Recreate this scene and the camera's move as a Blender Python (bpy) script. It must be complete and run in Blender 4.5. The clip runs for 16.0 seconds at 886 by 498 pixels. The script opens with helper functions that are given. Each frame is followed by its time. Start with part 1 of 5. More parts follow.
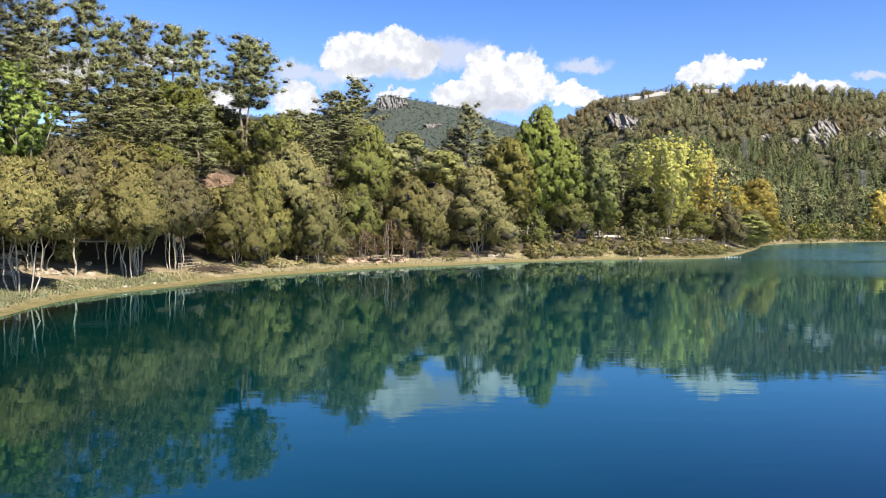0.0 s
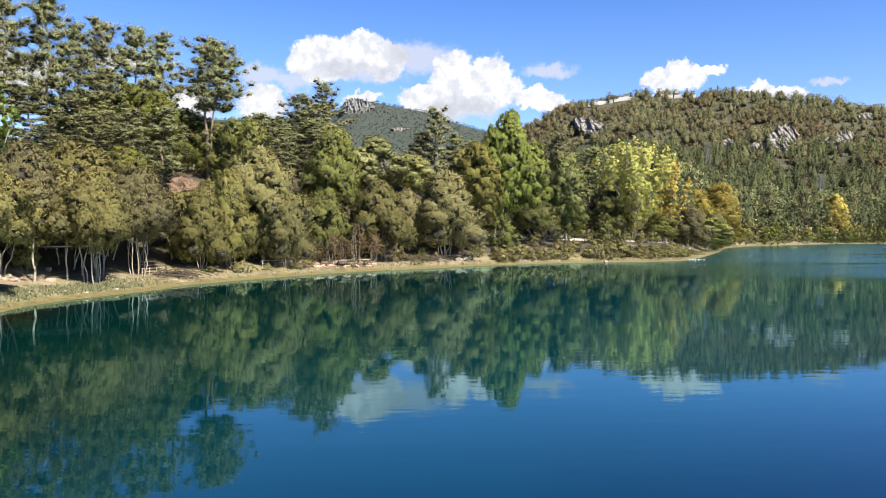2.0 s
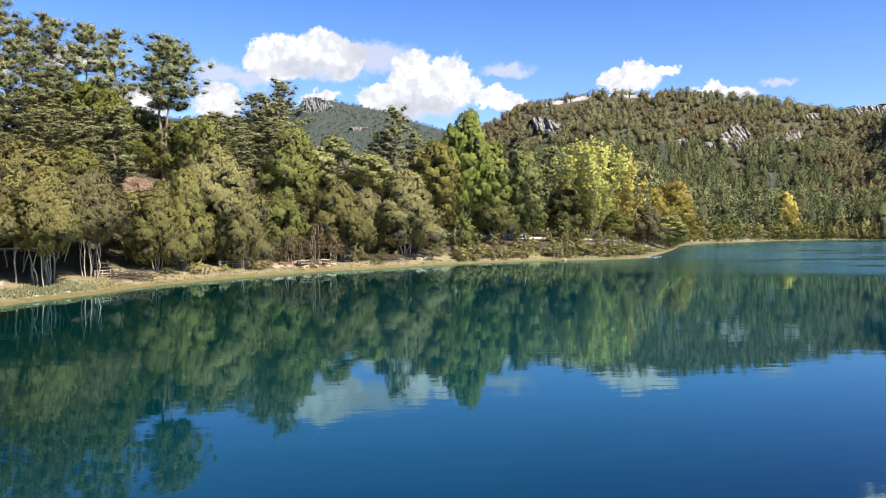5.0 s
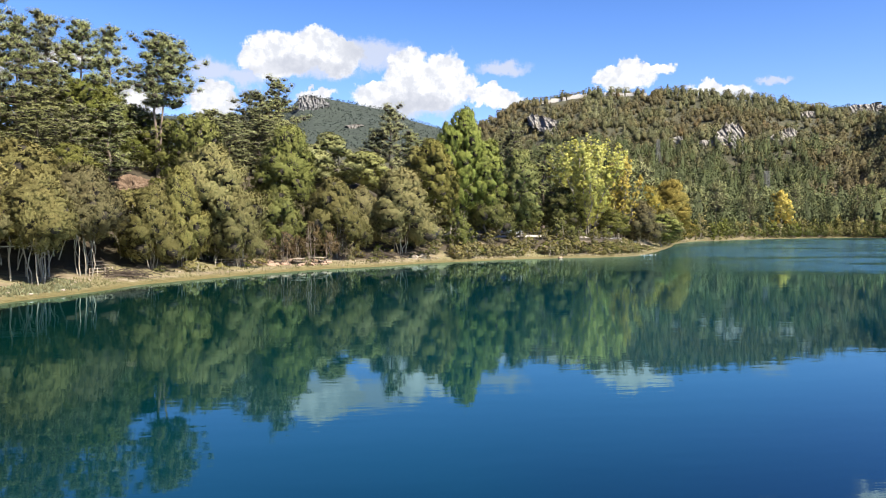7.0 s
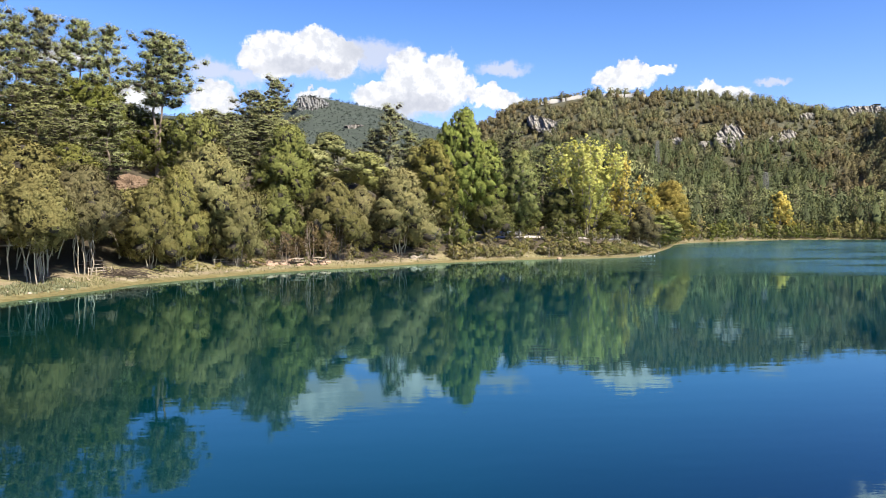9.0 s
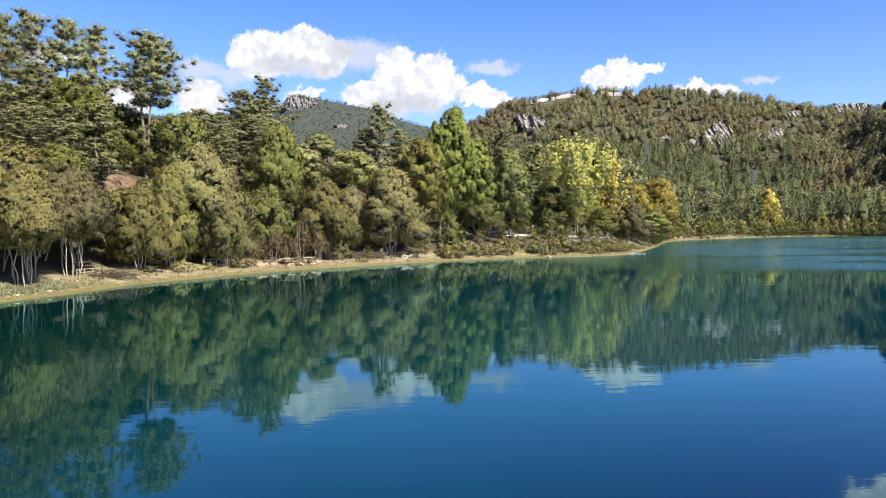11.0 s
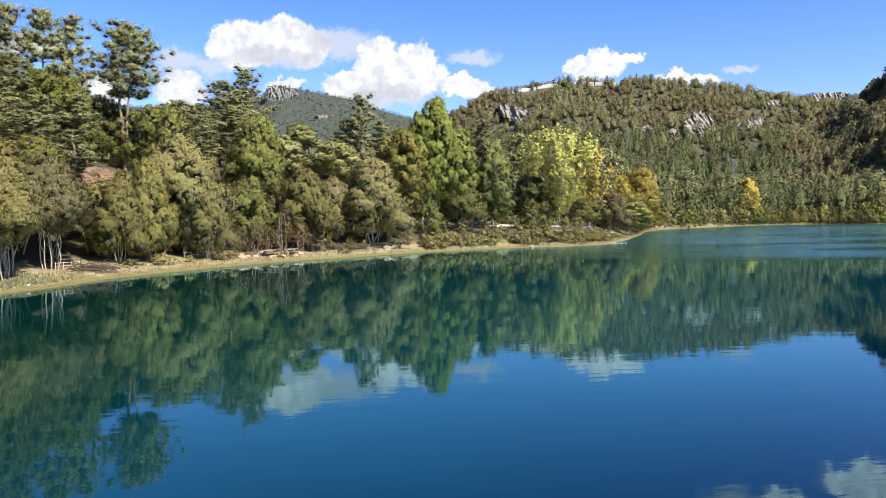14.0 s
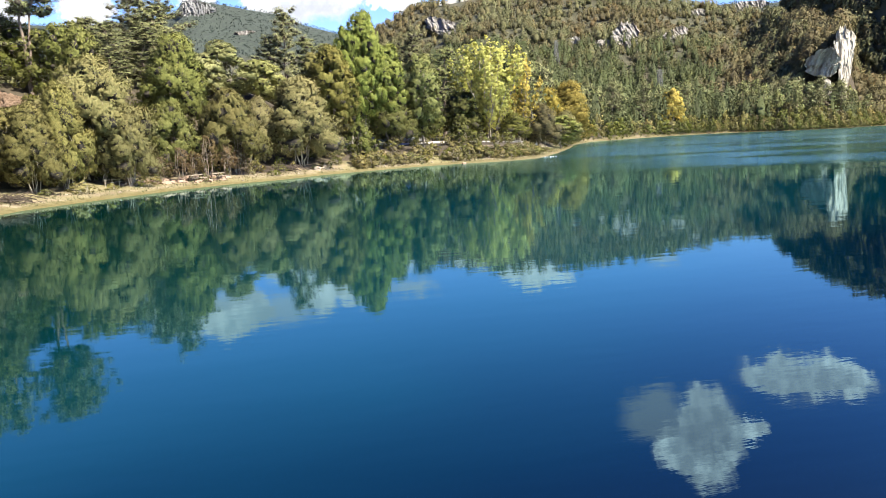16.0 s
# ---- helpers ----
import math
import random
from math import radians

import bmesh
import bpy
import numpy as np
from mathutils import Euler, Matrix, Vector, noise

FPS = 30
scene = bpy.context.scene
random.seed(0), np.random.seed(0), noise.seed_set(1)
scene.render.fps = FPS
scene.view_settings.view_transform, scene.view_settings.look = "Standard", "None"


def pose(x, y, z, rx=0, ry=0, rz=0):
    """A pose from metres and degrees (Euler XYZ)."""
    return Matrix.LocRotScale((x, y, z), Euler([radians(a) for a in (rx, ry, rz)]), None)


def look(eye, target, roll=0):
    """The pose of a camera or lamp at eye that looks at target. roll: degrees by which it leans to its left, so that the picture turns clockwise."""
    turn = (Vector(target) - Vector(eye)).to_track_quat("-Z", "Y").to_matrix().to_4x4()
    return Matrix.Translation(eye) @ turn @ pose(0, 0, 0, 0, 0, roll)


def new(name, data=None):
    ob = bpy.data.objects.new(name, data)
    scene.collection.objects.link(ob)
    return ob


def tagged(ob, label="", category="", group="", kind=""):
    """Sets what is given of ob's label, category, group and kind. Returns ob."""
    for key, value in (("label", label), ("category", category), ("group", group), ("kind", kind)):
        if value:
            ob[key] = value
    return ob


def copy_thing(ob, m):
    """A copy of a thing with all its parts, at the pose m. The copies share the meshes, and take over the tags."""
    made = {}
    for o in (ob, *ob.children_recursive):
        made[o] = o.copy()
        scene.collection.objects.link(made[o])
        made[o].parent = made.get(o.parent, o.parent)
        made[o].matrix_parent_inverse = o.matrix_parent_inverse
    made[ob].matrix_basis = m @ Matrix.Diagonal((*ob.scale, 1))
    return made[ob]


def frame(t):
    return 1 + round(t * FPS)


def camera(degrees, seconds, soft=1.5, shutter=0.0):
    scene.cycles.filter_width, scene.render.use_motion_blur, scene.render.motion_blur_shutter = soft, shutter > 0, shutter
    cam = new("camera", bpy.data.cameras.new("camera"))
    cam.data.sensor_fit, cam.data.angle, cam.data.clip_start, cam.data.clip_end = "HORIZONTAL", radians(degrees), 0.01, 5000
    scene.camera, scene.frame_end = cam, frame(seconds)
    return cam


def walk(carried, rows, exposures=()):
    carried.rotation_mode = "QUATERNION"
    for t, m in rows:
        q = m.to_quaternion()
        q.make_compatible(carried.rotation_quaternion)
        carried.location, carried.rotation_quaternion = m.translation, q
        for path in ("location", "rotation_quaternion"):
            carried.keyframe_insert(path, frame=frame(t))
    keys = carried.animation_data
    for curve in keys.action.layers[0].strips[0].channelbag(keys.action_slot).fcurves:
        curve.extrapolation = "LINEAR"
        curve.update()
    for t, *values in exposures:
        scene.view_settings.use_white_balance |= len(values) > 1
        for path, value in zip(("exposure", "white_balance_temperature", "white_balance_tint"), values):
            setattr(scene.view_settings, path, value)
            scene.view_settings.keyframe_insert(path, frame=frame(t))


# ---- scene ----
EYE = Vector((0, 0, 5))
# seconds, heading east of north, tilt and lean in degrees
TURN = [(0.0, 0.0, -1.88, 0.42), (0.5, 0.13, -1.84, 0.74), (1.0, 0.86, -1.89, 0.52), (1.5, 1.85, -1.57, 0.57),
        (2.0, 2.47, -1.57, 0.26), (2.5, 3.09, -1.76, 0.42), (3.0, 3.49, -2.01, 0.34), (3.5, 3.78, -1.84, 0.09),
        (4.0, 4.25, -1.67, -0.0), (4.5, 5.26, -1.6, -0.06), (7.0, 5.87, -1.78, -0.07), (7.5, 5.86, -1.67, 0.09),
        (8.0, 5.85, -1.67, -0.14), (8.5, 5.81, -1.71, 0.04), (11.0, 6.68, -1.82, -0.22), (11.5, 6.79, -1.61, -0.41),
        (12.0, 7.21, -2.0, -0.54), (12.5, 7.76, -2.23, -0.72), (13.0, 8.22, -2.54, -0.99), (13.5, 8.17, -2.7, -1.0),
        (14.0, 8.0, -2.55, -0.59), (14.5, 8.21, -2.51, -0.37), (15.0, 8.98, -3.64, -0.89), (15.5, 10.52, -6.53, -1.95),
        (16.0, 12.99, -8.96, -2.17)]


def facing(heading, tilt):
    a, b = radians(heading), radians(tilt)
    return EYE + 100 * Vector((math.sin(a) * math.cos(b), math.cos(a) * math.cos(b), math.sin(b)))


cam = camera(61.55, 16.0, soft=0.6)
walk(cam, [(t, look(EYE, facing(a, b), r)) for t, a, b, r in TURN], exposures=[(0.0, 1.61, 6500, 10), (14.5, 1.61, 6500, 10), (15.0, 1.54, 6500, 10), (15.5, 1.53, 6500, 10), (15.8, 1.83, 6500, 10), (16.0, 1.97, 6500, 10)])

# ---- sun, sky and clouds ----
SUN_HEADING, SUN_HEIGHT = 140, 46
s = new("sun", bpy.data.lights.new("sun", "SUN"))
s.data.energy, s.data.angle, s.data.color = 5.0, radians(0.53), (1.0, 0.91, 0.775)
ha, hb = radians(SUN_HEADING), radians(SUN_HEIGHT)
s.matrix_world = look((0, 0, 0), (-math.sin(ha) * math.cos(hb), -math.cos(ha) * math.cos(hb), -math.sin(hb)))

# cloud heaps: heading, height, half width and half height in degrees
WHITE = [(-6.3, 12.5, 2.6, 1.65), (-4.1, 13.1, 1.9, 1.4), (-8.0, 12.5, 1.4, 1.2), (-2.2, 12.5, 1.8, 1.2), (3.3, 11.3, 1.8, 1.7),
         (6.0, 11.5, 1.6, 1.6), (4.2, 10.1, 3.7, 1.3), (0.6, 9.8, 1.8, 1.0), (7.4, 10.5, 1.3, 1.0), (9.9, 9.7, 2.0, 0.7),
         (-11.2, 9.1, 2.0, 1.2), (-3.7, 9.7, 1.4, 0.5), (19.8, 11.1, 2.2, 0.9), (21.6, 11.5, 1.7, 0.4), (18.1, 10.7, 1.1, 0.5),
         (-26.8, 10.2, 2.4, 1.3), (-16.6, 8.5, 1.5, 1.3), (-20.6, 11.3, 1.6, 0.6), (26.0, 9.5, 2.4, 0.6), (33.1, 22.7, 2.4, 3.3),
         (36.2, 21.6, 1.0, 0.7), (31.6, 23.4, 2.6, 1.7), (38.0, 17.9, 2.5, 1.2), (41.2, 17.7, 2.5, 1.3)]
GREY = [(0.4, 13.0, 2.7, 1.1), (-4.6, 11.7, 4.1, 0.9), (4.1, 9.2, 3.5, 0.9), (-11.3, 11.2, 2.0, 0.9), (-9.1, 10.9, 1.7, 0.6),
        (10.5, 11.9, 2.0, 0.6), (29.9, 10.2, 1.1, 0.3), (26.4, 9.2, 2.2, 0.4), (29.1, 21.4, 2.6, 2.0), (33.0, 21.7, 2.6, 2.6),
        (39.5, 17.9, 4.4, 1.5)]


class Nodes:
    """Short ways to add nodes and links to one tree."""

    def __init__(self, tree):
        self.t = tree
        tree.nodes.clear()

    def add(self, kind):
        return self.t.nodes.new(kind)

    def put(self, socket, v):
        if isinstance(v, bpy.types.NodeSocket):
            self.t.links.new(v, socket)
        elif v is not None:
            socket.default_value = v

    def math(self, op, a, b=None, c=None, clamp=False):
        n = self.add("ShaderNodeMath")
        n.operation, n.use_clamp = op, clamp
        for k, v in enumerate((a, b, c)):
            self.put(n.inputs[k], v)
        return n.outputs[0]

    def vec(self, op, a, b=None, scale=None):
        n = self.add("ShaderNodeVectorMath")
        n.operation = op
        self.put(n.inputs[0], a)
        self.put(n.inputs[1], b)
        if scale is not None:
            self.put(n.inputs["Scale"], scale)
        return n.outputs["Value"] if op in ("LENGTH", "DOT_PRODUCT", "DISTANCE") else n.outputs[0]

    def noise(self, vector, scale, detail=4.0, rough=0.55, warp=0.0, colour=False):
        n = self.add("ShaderNodeTexNoise")
        self.put(n.inputs["Vector"], vector)
        n.inputs["Scale"].default_value, n.inputs["Detail"].default_value = scale, detail
        n.inputs["Roughness"].default_value, n.inputs["Distortion"].default_value = rough, warp
        return n.outputs["Color" if colour else "Fac"]

    def ramp(self, fac, stops):
        n = self.add("ShaderNodeValToRGB")
        while len(n.color_ramp.elements) < len(stops):
            n.color_ramp.elements.new(0.5)
        for e, (p, c) in zip(n.color_ramp.elements, stops):
            e.position, e.color = p, (*c, 1)
        self.put(n.inputs[0], fac)
        return n.outputs[0]

    def step(self, v, lo, hi, a=0.0, b=1.0):
        n = self.add("ShaderNodeMapRange")
        n.interpolation_type = "SMOOTHSTEP"
        for k, x in enumerate((v, lo, hi, a, b)):
            self.put(n.inputs[k], x)
        return n.outputs[0]

    def mix(self, fac, a, b, blend="MIX"):
        n = self.add("ShaderNodeMix")
        n.data_type, n.blend_type = "RGBA", blend
        self.put(n.inputs[0], fac)
        for sock, v in ((n.inputs[6], a), (n.inputs[7], b)):
            self.put(sock, (*v, 1) if isinstance(v, tuple) and len(v) == 3 else v)
        return n.outputs[2]


world = bpy.data.worlds.new("sky")
scene.world, world.use_nodes = world, True
N = Nodes(world.node_tree)
sky = N.add("ShaderNodeTexSky")
sky.sky_type, sky.sun_disc, sky.sun_elevation, sky.sun_rotation = "NISHITA", False, hb, ha
sky.altitude, sky.air_density, sky.dust_density, sky.ozone_density = 600, 1.0, 0.3, 2.5
way = N.add("ShaderNodeTexCoord").outputs["Generated"]
warp = N.vec("SCALE", N.vec("SUBTRACT", N.noise(way, 30.0, 9.0, 0.64, colour=True), (0.5, 0.5, 0.5)), scale=0.050)
split = N.add("ShaderNodeSeparateXYZ")
N.put(split.inputs[0], N.vec("ADD", way, warp))
place2 = N.add("ShaderNodeCombineXYZ")
N.put(place2.inputs[0], N.math("MULTIPLY", N.math("ARCTAN2", split.outputs[0], split.outputs[1]), 57.296))
N.put(place2.inputs[1], N.math("MULTIPLY", N.math("ARCSINE", split.outputs[2]), 57.296))


def heaps(rows):
    out = None
    for a, e, w, h in rows:
        off = N.vec("MULTIPLY", N.vec("SUBTRACT", place2.outputs[0], (a, e, 0)), (1 / w, 1 / h, 0))
        v = N.math("SUBTRACT", 1.25, N.vec("LENGTH", off))
        out = v if out is None else N.math("SMOOTH_MAX", out, v, 0.12)
    return out


white = N.step(heaps(WHITE), 0.07, 0.32)
grey = N.math("MULTIPLY", N.step(heaps(GREY), 0.0, 0.75), 0.8)
billow = N.step(N.noise(way, 60.0, 5.0, 0.6), 0.35, 0.7)
tone = N.mix(billow, (5.3, 5.5, 6.0), (8.2, 8.2, 8.3))
# high clouds brightened to strengthen their reflection in the lake
lofty = N.step(N.math("MULTIPLY", N.math("ARCSINE", split.outputs[2]), 57.296), 14.5, 17.0)
tone = N.mix(lofty, tone, N.mix(billow, (8.0, 8.3, 9.0), (16.5, 16.6, 16.8)))
deep = N.add("ShaderNodeHueSaturation")
N.put(deep.inputs["Color"], sky.outputs[0])
deep.inputs["Saturation"].default_value, deep.inputs["Value"].default_value = 1.25, 1.2
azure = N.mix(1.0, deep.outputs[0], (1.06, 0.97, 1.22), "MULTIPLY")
# sky dimmed with height on purpose: less fill light, darker reflections in the lake
sky_dim = N.step(N.math("MULTIPLY", N.math("ARCSINE", N.vec("DOT_PRODUCT", way, (0, 0, 1))), 57.296), 10.0, 40.0)
azure = N.mix(sky_dim, azure, N.mix(1.0, azure, (0.26, 0.38, 0.56), "MULTIPLY"))
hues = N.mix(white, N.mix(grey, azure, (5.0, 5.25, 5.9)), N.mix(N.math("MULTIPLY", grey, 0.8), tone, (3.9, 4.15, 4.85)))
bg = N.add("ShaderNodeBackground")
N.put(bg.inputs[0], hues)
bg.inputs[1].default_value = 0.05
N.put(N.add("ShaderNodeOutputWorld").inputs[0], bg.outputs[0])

# ---- materials ----


def material(name):
    m = bpy.data.materials.new(name)
    m.use_nodes = True
    return m, Nodes(m.node_tree)


def finish(n, colour, rough=0.8, bump=None, strength=0.3, distance=0.05, leaf=0.0, metal=0.0, normal=None):
    b = n.add("ShaderNodeBsdfPrincipled")
    n.put(b.inputs["Base Color"], (*colour, 1) if isinstance(colour, tuple) else colour)
    n.put(b.inputs["Roughness"], rough)
    b.inputs["Metallic"].default_value = metal
    if leaf:
        b.inputs["Specular IOR Level"].default_value = 0.08
    if bump is not None:
        k = n.add("ShaderNodeBump")
        k.inputs["Strength"].default_value, k.inputs["Distance"].default_value = strength, distance
        n.put(k.inputs["Height"], bump)
        n.put(b.inputs["Normal"], k.outputs[0])
    out = b.outputs[0]
    if leaf:
        tr = n.add("ShaderNodeBsdfTranslucent")
        n.put(tr.inputs[0], colour)
        mx = n.add("ShaderNodeMixShader")
        mx.inputs[0].default_value = leaf
        n.put(mx.inputs[1], out)
        n.put(mx.inputs[2], tr.outputs[0])
        out = mx.outputs[0]
    n.put(n.add("ShaderNodeOutputMaterial").inputs[0], out)
    return b


def foliage(name, dark, mid, light, patch=None, leaf=0.11, scale=0.55, even=0.55, woods=False):
    """Leaves that differ one by one, tree by tree and in larger patches."""
    m, n = material(name)
    geo = n.add("ShaderNodeNewGeometry")
    calm = lambda c, f: tuple(f * v * (1 - even) + w * even for v, w in zip(c, mid))
    each = n.ramp(geo.outputs["Random Per Island"], [(0.0, calm(dark, 0.7)), (0.45, mid), (1.0, calm(light, 1.18))])
    blot = n.step(n.noise(geo.outputs["Position"], scale, 3.0), 0.42, 0.68)
    each = n.mix(n.math("MULTIPLY", blot, 0.45), each, patch or light)
    own = n.add("ShaderNodeObjectInfo").outputs["Random"]
    if woods:
        # one mesh of many trees: each tree has its own tone, some turning brown
        tone = n.add("ShaderNodeAttribute")
        tone.attribute_name = "tone"
        own = tone.outputs["Fac"]
        turning = n.step(n.math("FRACT", n.math("MULTIPLY", own, 13.7)), 0.72, 0.95, 0.0, 0.75)
        each = n.mix(turning, each, n.mix(1.0, each, (1.18, 0.97, 0.86), "MULTIPLY"))
    hue = n.add("ShaderNodeHueSaturation")
    n.put(hue.inputs["Color"], each)
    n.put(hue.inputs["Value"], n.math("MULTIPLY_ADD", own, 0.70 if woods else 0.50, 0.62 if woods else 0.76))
    n.put(hue.inputs["Hue"], n.math("MULTIPLY_ADD", n.math("FRACT", n.math("MULTIPLY", own, 7.31)), 0.020, 0.490))
    n.put(hue.inputs["Saturation"], n.math("MULTIPLY_ADD", n.math("FRACT", n.math("MULTIPLY", own, 3.7)), 0.22, 0.90))
    finish(n, hue.outputs[0], 0.75, leaf=leaf)
    return m


def mottled(name, a, b, c, scale=3.0, rough=0.9, strength=0.5, distance=0.05, fine=9.0):
    m, n = material(name)
    p = n.add("ShaderNodeNewGeometry").outputs["Position"]
    big, small = n.noise(p, scale, 5.0, 0.6), n.noise(p, scale * fine, 6.0, 0.65)
    col = n.mix(n.step(small, 0.35, 0.7), n.ramp(big, [(0.3, a), (0.5, b), (0.7, c)]), b)
    finish(n, n.mix(0.35, col, n.ramp(small, [(0.3, a), (0.7, c)])), rough, small, strength, distance)
    return m


WILLOW = foliage("willow leaf", (0.0604, 0.0570, 0.0223), (0.1238, 0.1154, 0.0474), (0.2115, 0.1924, 0.0894), (0.1450, 0.1211, 0.0503))
SCRUB = foliage("dry scrub leaf", (0.0867, 0.0785, 0.0282), (0.1733, 0.1572, 0.0606), (0.2685, 0.2454, 0.1061), (0.2080, 0.1572, 0.0708))
OAK = foliage("oak leaf", (0.0419, 0.0479, 0.0142), (0.0982, 0.1060, 0.0297), (0.1726, 0.1724, 0.0567), (0.1286, 0.1227, 0.0355))
BRIGHT = foliage("bright poplar leaf", (0.0766, 0.0890, 0.0307), (0.1730, 0.1852, 0.0700), (0.3215, 0.3178, 0.1575), (0.2281, 0.2260, 0.0875))
PLANE = foliage("plane leaf", (0.0535, 0.0664, 0.0212), (0.1354, 0.1565, 0.0498), (0.2694, 0.2883, 0.0936), (0.1907, 0.1919, 0.0611))
RUSSET = foliage("russet plane leaf", (0.0708, 0.0736, 0.0228), (0.1676, 0.1615, 0.0522), (0.2671, 0.2510, 0.0833), (0.1920, 0.1535, 0.0554))
GOLD = foliage("greenish-yellow poplar leaf", (0.1743, 0.1813, 0.0420), (0.4259, 0.4379, 0.1195), (0.6779, 0.6615, 0.2192), (0.5429, 0.5038, 0.1250), 0.42)
YELLOW = foliage("bright yellow poplar leaf", (0.1675, 0.1423, 0.0278), (0.4050, 0.3463, 0.0626), (0.5880, 0.5086, 0.1097), (0.4620, 0.3671, 0.0626), 0.38)
AMBER = foliage("amber leaf", (0.1035, 0.0882, 0.0198), (0.2403, 0.1953, 0.0414), (0.3519, 0.2835, 0.0693), (0.2484, 0.1845, 0.0414), 0.30)
NEEDLE = foliage("pine needle", (0.0759, 0.0847, 0.0380), (0.1701, 0.1839, 0.0818), (0.2702, 0.2861, 0.1460), (0.1973, 0.2014, 0.0877), 0.10)
TAWNY = foliage("reddish-brown shrub leaf", (0.040, 0.030, 0.016), (0.098, 0.072, 0.038), (0.150, 0.115, 0.064))
FRESH = foliage("fresh green poplar leaf", (0.0690, 0.0978, 0.0287), (0.1610, 0.2047, 0.0644), (0.2875, 0.3450, 0.1380), (0.1898, 0.2185, 0.0690), 0.25)
# hill leaves, their blue raised partly to paint in haze
FAR_WOOD = foliage("hillside wood", (0.0439, 0.0503, 0.0246), (0.1017, 0.1081, 0.0546), (0.1905, 0.1883, 0.1027), (0.1391, 0.1209, 0.0642), 0.08, 0.14, 0.72, True)
FAR_PINE = foliage("far pine wood", (0.0256, 0.0348, 0.0157), (0.0632, 0.0787, 0.0364), (0.1233, 0.1408, 0.0671), (0.0809, 0.0869, 0.0381), 0.08, 0.14, 0.72, True)
FAR_BROWN = foliage("hillside autumn scrub", (0.0419, 0.0396, 0.0215), (0.0954, 0.0870, 0.0452), (0.1583, 0.1412, 0.0768), (0.1234, 0.0994, 0.0520), 0.08, 0.14, 0.72, True)
# mountain leaves with a bluish cast painted in as distance haze
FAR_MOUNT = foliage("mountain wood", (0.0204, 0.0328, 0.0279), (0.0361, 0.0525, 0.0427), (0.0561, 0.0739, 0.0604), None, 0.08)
GRASS = foliage("bank grass", (0.069, 0.066, 0.030), (0.121, 0.114, 0.058), (0.180, 0.169, 0.098), (0.100, 0.100, 0.045), 0.15)
HERB = foliage("grey-green herb leaf", (0.060, 0.065, 0.035), (0.111, 0.118, 0.065), (0.166, 0.171, 0.105), (0.131, 0.121, 0.065), 0.12)
BARK = mottled("grey bark", (0.1423, 0.1204, 0.0931), (0.2409, 0.2135, 0.1697), (0.3284, 0.3011, 0.2518), 4.0)
PINE_BARK = mottled("pine bark", (0.0837, 0.058, 0.0419), (0.161, 0.1224, 0.0934), (0.2447, 0.1996, 0.161), 3.0)
BOULDER = mottled("bank stone", (0.1546, 0.1224, 0.0837), (0.2576, 0.2125, 0.161), (0.3478, 0.3027, 0.2447), 1.6)
RUBBLE = mottled("reddish rubble", (0.1932, 0.1224, 0.0837), (0.2834, 0.1932, 0.1352), (0.3606, 0.2769, 0.2125), 2.2)
EARTH = mottled("tan earth", (0.0602, 0.0379, 0.0220), (0.1280, 0.0842, 0.0519), (0.2183, 0.1517, 0.0978), 1.2, 0.95, 0.9, 0.15)
TIMBER = mottled("weathered timber", (0.1803, 0.1417, 0.103), (0.2705, 0.2254, 0.1739), (0.3542, 0.3091, 0.2576), 5.0)
DARK_WOOD = mottled("dark timber", (0.0322, 0.0238, 0.018), (0.058, 0.0425, 0.0322), (0.0837, 0.0644, 0.0483), 5.0)
CONCRETE = mottled("pale concrete", (0.2705, 0.2447, 0.2125), (0.3542, 0.3284, 0.2962), (0.425, 0.3993, 0.3671), 1.5)
PLASTER = mottled("white plaster", (0.3893, 0.3767, 0.3515), (0.4647, 0.4521, 0.4269), (0.5023, 0.4961, 0.4771), 1.0)
SLATE = mottled("grey roof sheet", (0.103, 0.0966, 0.1095), (0.1417, 0.1352, 0.1481), (0.1932, 0.1868, 0.1996), 2.0)
STEEL = mottled("weathered steel", (0.07, 0.075, 0.075), (0.11, 0.115, 0.115), (0.15, 0.155, 0.155), 2.0, 0.6)


# near-black, to paint the shade seen through gaps in a crown
CORE_SHADE = mottled("dark twigs", (0.010, 0.008, 0.005), (0.020, 0.016, 0.010), (0.034, 0.028, 0.017), 6.0)


def streaked(name, dark, mid, light):
    """Limestone with upright streaks, the shade of its clefts painted in dark."""
    m, n = material(name)
    p = n.add("ShaderNodeNewGeometry").outputs["Position"]
    tall = n.noise(n.vec("MULTIPLY", p, (1.0, 1.0, 0.22)), 0.42, 6.0, 0.68)
    grain, wide = n.noise(p, 1.6, 6.0, 0.7), n.noise(p, 0.10, 4.0, 0.6)
    col = n.mix(0.4, n.ramp(tall, [(0.34, dark), (0.47, mid), (0.62, light)]), n.ramp(grain, [(0.3, dark), (0.5, mid), (0.7, light)]))
    col = n.mix(n.math("MULTIPLY", n.step(wide, 0.5, 0.65), 0.45), col, mid)
    finish(n, col, 0.92, n.math("ADD", tall, n.math("MULTIPLY", grain, 0.4)), 1.0, 1.6)
    return m


ROCK = streaked("limestone", (0.0255, 0.0238, 0.0213), (0.1615, 0.1530, 0.1403), (0.3910, 0.3740, 0.3485))
CLIFF = streaked("pale cliff limestone", (0.1718, 0.1513, 0.1222), (0.4283, 0.3908, 0.3267), (0.6002, 0.5602, 0.4913))
# grey cooled a little to paint haze over the summit rock
PEAK = streaked("grey summit limestone", (0.0367, 0.0416, 0.0441), (0.1224, 0.1285, 0.1322), (0.2448, 0.2448, 0.2448))


